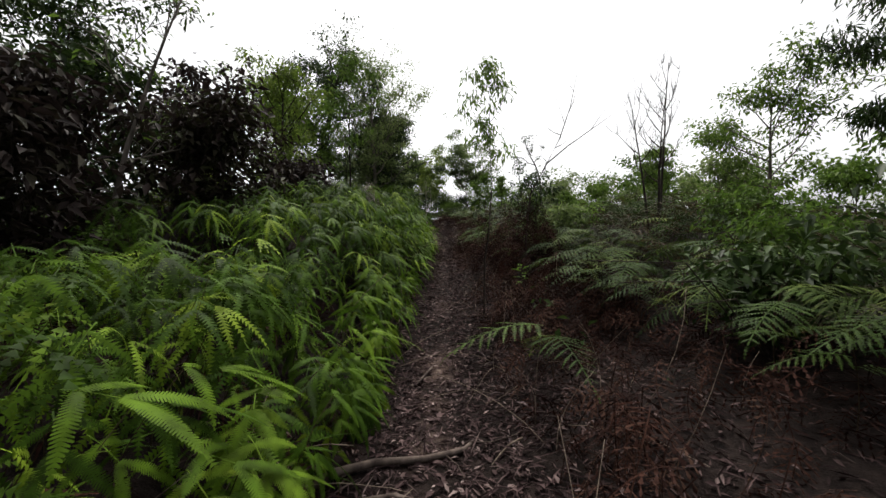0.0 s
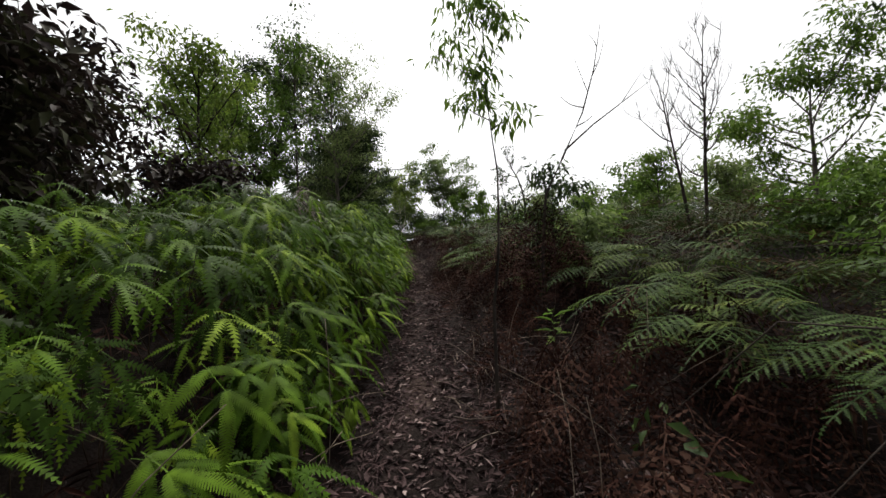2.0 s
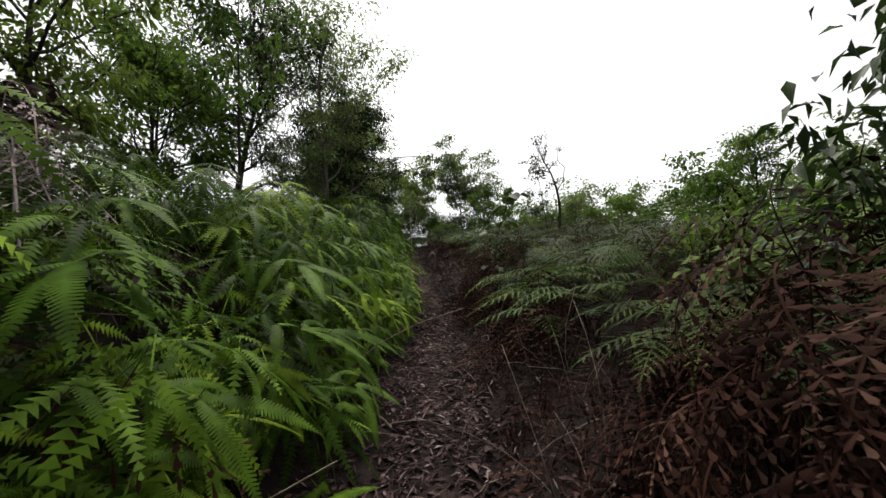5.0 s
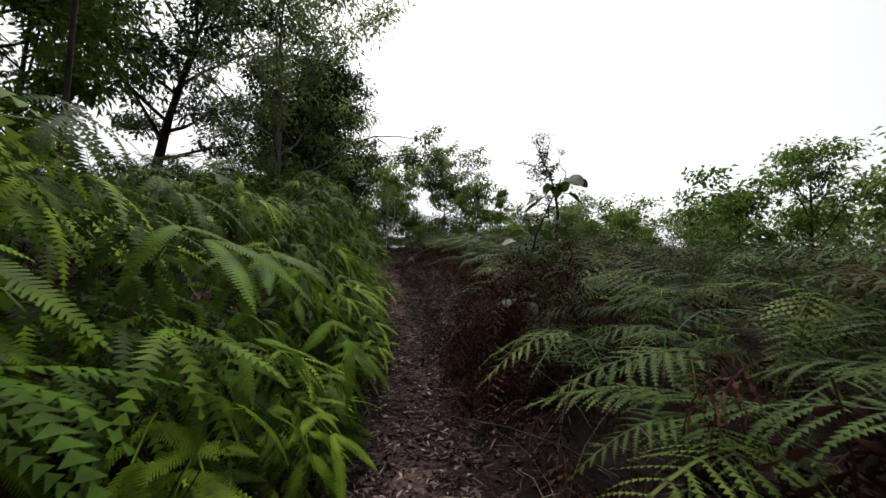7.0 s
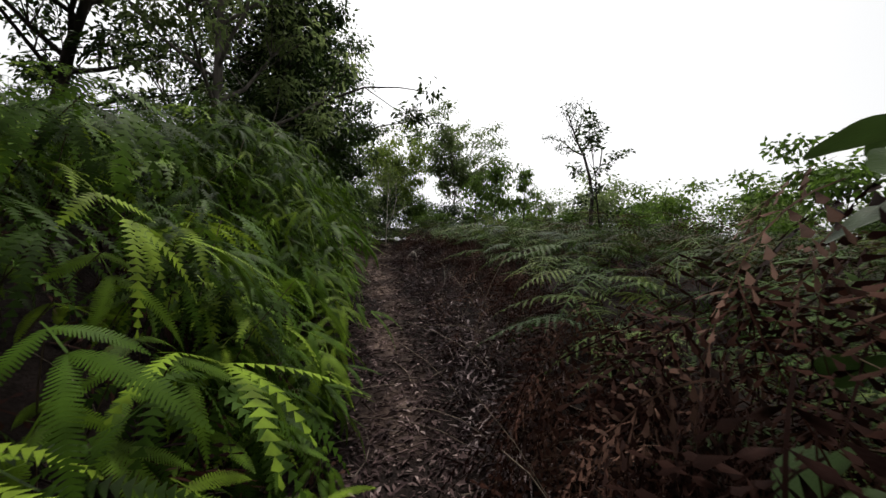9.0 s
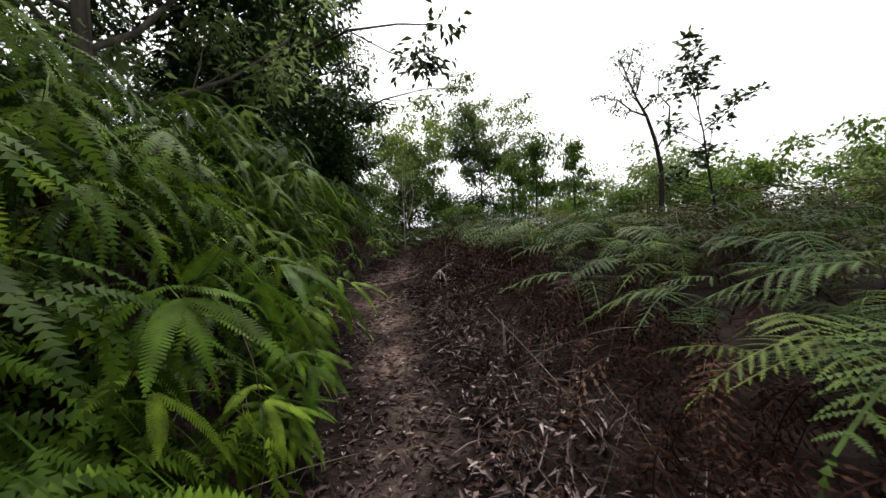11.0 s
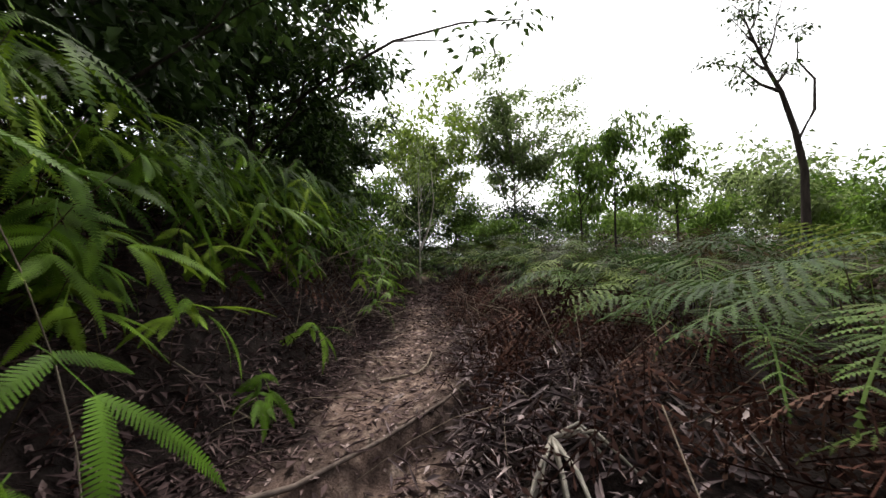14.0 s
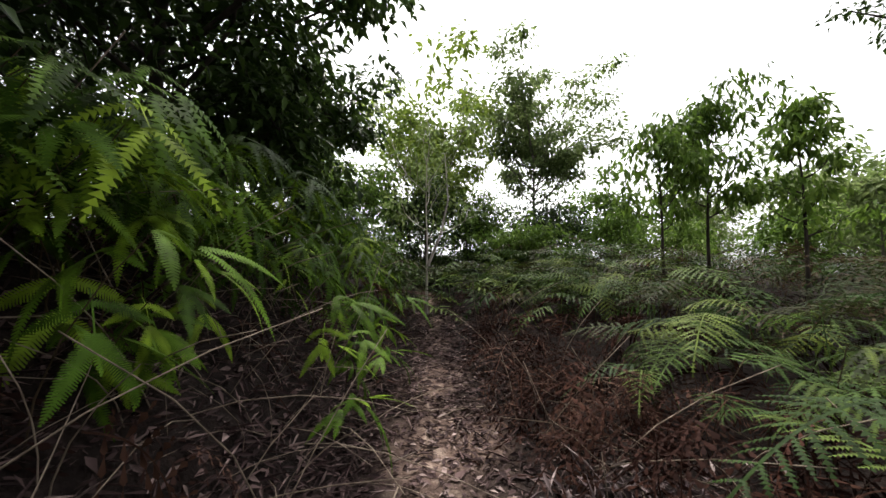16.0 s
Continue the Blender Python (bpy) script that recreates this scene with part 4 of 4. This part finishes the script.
    geos.append(many(thin, np.stack([x, y, ground(x, y) + nrng.uniform(0.1, 0.42, n)], 1), nrng.uniform(0, 6.3, n), nrng.normal(-0.1, 0.3, n), nrng.normal(0, 0.5, n), nrng.uniform(0.7, 1.2, n)))
    tagged(new("dead_ferns", mesh_data("dead_ferns", cat(geos), M_DEADFERN)), "withered reddish brown fern fronds hanging beside the trail", "dead ferns", kind="stuff")
    # bare dry stems, leaning every way
    n = 700
    y = nrng.uniform(0, 24, n)
    side = np.where(nrng.random(n) < 0.6, 1, -1)
    d = np.abs(nrng.normal(0.15, 0.55, n))
    x = trail_x(y) + side * (trail_half(y) + d + 0.08)
    n2 = 160  # thicker on the bank by the end of the walk
    y2 = nrng.uniform(19.6, 22, n2)
    x, y = np.concatenate([x, trail_x(y2) - trail_half(y2) - nrng.uniform(0.25, 1.6, n2)]), np.concatenate([y, y2])
    geos = [many(stalk(h, h * 0.5, 0.0035), np.stack([x, y, ground(x, y) - 0.01], 1)[s::3], nrng.uniform(0, 6.28, len(x[s::3])), nrng.normal(-0.5, 0.5, len(x[s::3])), nrng.normal(0, 0.5, len(x[s::3])), nrng.uniform(0.5, 1.1, len(x[s::3]))) for s, h in enumerate((0.5, 0.7, 0.9))]
    tagged(new("dry_stems", mesh_data("dry_stems", cat(geos), M_DRYSTALK)), "tangle of thin dry fern stems along the trail", "dry stems", kind="stuff")


def withered_tuft():
    """A greyed, withered fern that lies over the green ones on the bank."""
    rng = random.Random(19)
    x, y = -1.5, 7.2
    root = new("withered_fern")
    root.location = (x, y, float(ground(x, y)) - 0.01)
    tagged(root, "grey withered fern hanging over the green ferns", "fern")
    part("stalk", mesh_data("stalk", stalk(0.98, 0.1, 0.004), M_DRYSTALK), root)
    for i in range(16):
        part("frond", mesh_data("frond", moved(light_frond(rng, rng.uniform(0.4, 0.6), 0.8, 10, 0.04, 4), turn(-90 + rng.gauss(0, 60), rng.uniform(-40, 10), rng.uniform(-20, 20), (0, 0.1, 0.98 - 0.02 * i))), M_DEBRIS), root)


def litter():
    rng, nrng = random.Random(14), np.random.default_rng(14)
    shapes = [small_leaf(0.10, 0.016, 0.1), small_leaf(0.06, 0.026, 0.2), small_leaf(0.16, 0.011, 0.06)]
    n = 30000
    y = nrng.uniform(-1, 25, n)
    u = nrng.normal(0, 1, n)
    c, h = trail_x(y), trail_half(y)
    wide = np.interp(y, [0, 14, 16, 20, 22], [1.0, 1.0, 1.8, 1.7, 1.0])
    x = c + u * (h + 0.25) * wide * 0.75
    x = x + np.where(np.abs(x - c) < h * 0.5, np.sign(u) * h * 0.35 * nrng.random(n), 0)
    n2 = 11000  # and on the bare bank below the hanging ferns
    y2 = nrng.uniform(16.8, 22.3, n2)
    x2 = trail_x(y2) - trail_half(y2) - np.abs(nrng.normal(0, 0.7, n2))
    n3 = 7000  # and where the walk begins, out to the open side
    y3 = nrng.uniform(-0.5, 6, n3)
    x3 = trail_x(y3) + trail_half(y3) + np.abs(nrng.normal(0, 1.1, n3))
    x, y, n = np.concatenate([x, x2, x3]), np.concatenate([y, y2, y3]), n + n2 + n3
    bare = (y > 17.3) & (y < 21.5) & (np.abs(x - trail_x(y)) < 0.75 * trail_half(y)) & (nrng.random(n) < 0.6)  # the clay is trodden clean here
    x, y = x[~bare], y[~bare]
    n = len(x)
    z = ground(x, y) + 0.006 + 0.02 * nrng.random(n)
    k = nrng.integers(0, 3, n)
    geos = []
    for j in range(3):
        m = k == j
        q = int(m.sum())
        geos.append(many(shapes[j], np.stack([x, y, z], 1)[m], nrng.uniform(0, 6.28, q), nrng.normal(0, 0.3, q), nrng.normal(0, 0.5, q), nrng.uniform(0.5, 1.2, q)))
    tagged(new("leaf_litter", mesh_data("leaf_litter", cat(geos), M_LITTER)), "dry leaf and fern fragments strewn over the trail", "leaf litter", kind="stuff")
    n = 9000  # crumbs trodden into the trail itself
    y = nrng.uniform(0.5, 24, n)
    x = trail_x(y) + nrng.normal(0, 0.55, n) * trail_half(y)
    crumbs = many(small_leaf(0.05, 0.018, 0.1), np.stack([x, y, ground(x, y) + 0.004 + 0.008 * nrng.random(n)], 1), nrng.uniform(0, 6.28, n), nrng.normal(0, 0.25, n), nrng.normal(0, 0.3, n), nrng.uniform(0.5, 1.6, n))
    tagged(new("leaf_crumbs", mesh_data("leaf_crumbs", crumbs, M_LITTER)), "small leaf crumbs trodden into the trail", "leaf litter", kind="stuff")
    # larger fallen leaves, one by one
    big = mesh_data("fallen_leaf", cat([leaf_shape(0.13, 0.045, 0.12)]), M_LITTER)
    for i in range(190):
        y = rng.uniform(1.5, 22.5)
        x = float(trail_x(y)) + rng.gauss(0.1, 0.36)
        ob = new("fallen_leaf", big)
        ob.matrix_basis = Matrix.Translation((x, y, float(ground(x, y)) + 0.012)) @ Euler((rng.gauss(0, 0.15), rng.gauss(0, 0.2), rng.uniform(0, 6.28))).to_matrix().to_4x4() @ Matrix.Scale(rng.uniform(0.6, 1.25), 4)
        tagged(ob, "curled dry brown leaf lying on the trail", "leaf", "fallen leaves on the trail")


def debris_heap():
    """Shredded bark and fern strips heaped beside the earth step and along the open edge."""
    nrng = np.random.default_rng(17)
    geos = []
    for j, (ln, w) in enumerate(((0.12, 0.02), (0.19, 0.013), (0.09, 0.026))):
        n, k = 1600, 350
        y = np.concatenate([nrng.normal(18.9, 0.5, k), nrng.uniform(12.6, 21, n - k)])
        x = np.concatenate([nrng.normal(0.15, 0.38, k), trail_x(y[k:]) + trail_half(y[k:]) + np.abs(nrng.normal(0.12, 0.34, n - k))])
        z = ground(x, y) + nrng.uniform(0.01, 0.09, n)
        geos.append(many(leaf_shape(ln, w, 0.15), np.stack([x, y, z], 1), nrng.uniform(0, 6.28, n), nrng.normal(0, 0.45, n), nrng.normal(0, 0.6, n), nrng.uniform(0.6, 1.2, n)))
    tagged(new("debris_heap", mesh_data("debris_heap", cat(geos), M_DEBRIS)), "heap of shredded grey bark and dead fern strips", "debris", kind="stuff")


def bark_strips():
    """Larger curled strips that can be told apart on the heap and along the trail."""
    rng = random.Random(21)
    shape = cat([leaf_shape(0.19, 0.026, 0.18)])
    shape[0][:, 2] += 0.25 * np.abs(shape[0][:, 0])
    data = mesh_data("bark_strip", shape, M_DEBRIS)
    for i in range(90):
        if i < 45:
            x, y = rng.gauss(0.15, 0.4), rng.gauss(18.6, 0.7)
        else:
            y = rng.uniform(2, 21)
            x = float(trail_x(y) + trail_half(y)) + abs(rng.gauss(0.0, 0.25))
        ob = new("bark_strip", data)
        ob.matrix_basis = Matrix.Translation((x, y, float(ground(x, y)) + 0.02)) @ Euler((rng.gauss(0.1, 0.25), rng.gauss(0, 0.4), rng.uniform(0, 6.28))).to_matrix().to_4x4() @ Matrix.Scale(rng.uniform(0.6, 1.2), 4)
        tagged(ob, "curled grey-brown strip of dead bark on the ground", "bark", "bark strips beside the trail")


def seedling():
    x, y = 1.2, 5.6
    root = new("seedling")
    root.location = (x, y, float(ground(x, y)) - 0.01)
    tagged(root, "small broad-leaved green seedling at the trail edge", "plant")
    part("stem", mesh_data("stem", tube([(0, 0, 0), (0.01, -0.01, 0.25), (0.0, -0.02, 0.5)], [0.006, 0.005, 0.003], 5), M_STALK, True), root)
    rng = random.Random(18)
    for i in range(10):
        z = 0.2 + 0.3 * i / 10
        part("leaf", mesh_data("leaf", moved(leaf_shape(rng.uniform(0.14, 0.22), 0.07, 0.2), turn(i * 137, rng.uniform(-10, 35), 0, (0, -0.015, z))), M_LEAF_MID), root)


def stick(name, label, pts, r, mat, sides=6):
    """pts: x, y and height above the ground."""
    line = [(x, y, float(ground(x, y)) + dz) for x, y, dz in pts]
    o = Vector(line[0])
    ob = new(name, mesh_data(name, tube([np.array(p) - np.array(o) for p in line], np.linspace(r, r * 0.55, len(line)), sides), mat, True))
    ob.location = o
    return tagged(ob, label, "root" if "root" in name else "stick")


def sticks():
    stick("stick", "short weathered stick lying across the trail", [(-0.28, 3.35, 0.015), (-0.2, 3.5, 0.02), (-0.1, 3.7, 0.03)], 0.018, M_ROOT)
    stick("root", "smooth root arching over the trail soil", [(-0.75, 2.0, 0.0), (-0.62, 2.12, 0.03), (-0.4, 2.24, 0.035), (-0.1, 2.3, 0.03), (0.15, 2.4, 0.02), (0.25, 2.55, -0.01)], 0.028, M_ROOT)
    stick("root", "smooth root arching over the trail soil", [(-0.5, 1.75, 0.0), (-0.42, 1.95, 0.03), (-0.25, 2.0, 0.03), (0.0, 1.95, -0.01)], 0.022, M_ROOT)
    stick("stick", "pale crooked stick lying on the bare clay", [(-0.98, 19.75, 0.01), (-0.85, 19.85, 0.015), (-0.72, 19.92, 0.02), (-0.66, 20.05, 0.03), (-0.64, 20.3, 0.045)], 0.014, M_DRYSTALK)
    stick("stick", "pale dry stick leaning at the trail edge", [(0.45, 16.45, 0.0), (0.46, 16.5, 0.12), (0.45, 16.52, 0.24)], 0.014, M_BARKPALE)
    stick("stick", "thin pale stick by the trail", [(-0.95, 17.6, 0.02), (-0.8, 17.35, 0.03), (-0.68, 17.1, 0.04)], 0.008, M_BARKPALE)
    stick("root", "dark root edging the earth step", [(-1.35, 18.3, 0.03), (-1.1, 18.55, 0.02), (-0.8, 18.92, 0.02), (-0.5, 19.28, 0.02), (-0.3, 19.6, 0.01)], 0.014, M_ROOT)
    stick("stick", "long dead branch lying beside the trail", [(0.0, 17.95, 0.03), (0.3, 17.9, 0.05), (0.7, 17.94, 0.08), (1.1, 17.9, 0.10), (1.6, 17.98, 0.08)], 0.03, M_ROOT)
    rng = random.Random(22)
    for i in range(9):  # pale splinters of the rotten stump beside the step
        a = rng.uniform(-0.4, 2.4)
        ln = rng.uniform(0.18, 0.36)
        stick("stick", "pale weathered splinter of wood on the debris heap", [(-0.05, 18.5, 0.10), (-0.05 + 0.5 * ln * math.cos(a), 18.5 - 0.5 * ln * math.sin(a), 0.10 + rng.uniform(-0.02, 0.03)), (-0.05 + ln * math.cos(a), 18.5 - ln * math.sin(a), 0.02)], rng.uniform(0.006, 0.012), M_BARKPALE, 5)
    rng = random.Random(15)
    for i in range(60):
        y = rng.uniform(1.5, 22)
        x = float(trail_x(y)) + rng.choice((-1, 1, 1)) * (float(trail_half(y)) * rng.uniform(0.3, 1.8))
        a, ln = rng.uniform(0, 6.28), rng.uniform(0.15, 0.5)
        pts = [(x + ln * t * math.cos(a + 0.5 * t), y + ln * t * math.sin(a + 0.5 * t), 0.012 + rng.uniform(0, 0.02)) for t in (0, 0.33, 0.66, 1)]
        tagged(stick("twig", "thin dry twig lying beside the trail", pts, rng.uniform(0.003, 0.008), rng.choice((M_DRYSTALK, M_ROOT)), 5), category="twig", group="twigs on the ground")


def heart_plant():
    """The shrub with large heart-shaped leaves against the sky."""
    x, y = 1.0, 11.75
    zb = float(ground(x, y))
    root = new("broad_leaved_shrub")
    root.location = (x, y, zb)
    tagged(root, "slender shrub with large heart-shaped dark leaves", "shrub")
    stem = np.array([(0, 0, -0.02), (0.03, 0, 0.35), (-0.02, -0.02, 0.7), (0.08, -0.08, 2.7 - zb), (0.17, -0.16, 2.97 - zb), (0.25, -0.22, 3.2 - zb)])
    part("stem", mesh_data("stem", tube(stem, np.linspace(0.012, 0.005, 6), 6), M_BARK, True), root)
    ring = []
    for i in range(24):
        a = 2 * math.pi * i / 24
        c = math.cos(a)  # c = 1 at the notch by the stalk, -1 at the pointed tip
        rad = 0.5 - 0.2 * max(c, 0) ** 10 + 0.2 * max(-c, 0) ** 6
        ring.append((0.95 * rad * math.sin(a), 0.3 - rad * c, 0.09 * abs(math.sin(a)) - 0.12 * max(-c, 0) ** 2))
    v = np.array([(0, 0.3, -0.03)] + ring)
    f = np.array([(0, 1 + i, 1 + (i + 1) % 24) for i in range(24)])
    rng = random.Random(16)
    for i in range(26):
        top = i < 12
        t = rng.uniform(0.8, 1.0) if top else rng.uniform(0.35, 0.72)
        k = t * 5
        a = min(int(k), 4)
        p = stem[a] + (stem[a + 1] - stem[a]) * (k - a)
        az, el = i * 2.4, rng.uniform(-0.05, 0.45)
        ln = rng.uniform(0.08, 0.23) if top else rng.uniform(0.08, 0.24)
        e = p + ln * np.array([math.cos(az) * math.cos(el), math.sin(az) * math.cos(el), math.sin(el)])
        g = moved((v * rng.uniform(0.11, 0.16), f), turn(math.degrees(az) - 90, rng.uniform(-45, 0), rng.uniform(-30, 30), e))
        leaf = part("leaf", mesh_data("leaf", g, M_LEAF_DARK, True), root)
        part("leaf_stem", mesh_data("leaf_stem", tube([p, (p + e) / 2 + [0, 0, 0.01], e], [0.003, 0.0025, 0.002], 4), M_STALK), leaf)


dead_ferns()
withered_tuft()
litter()
debris_heap()
bark_strips()
seedling()
sticks()
heart_plant()
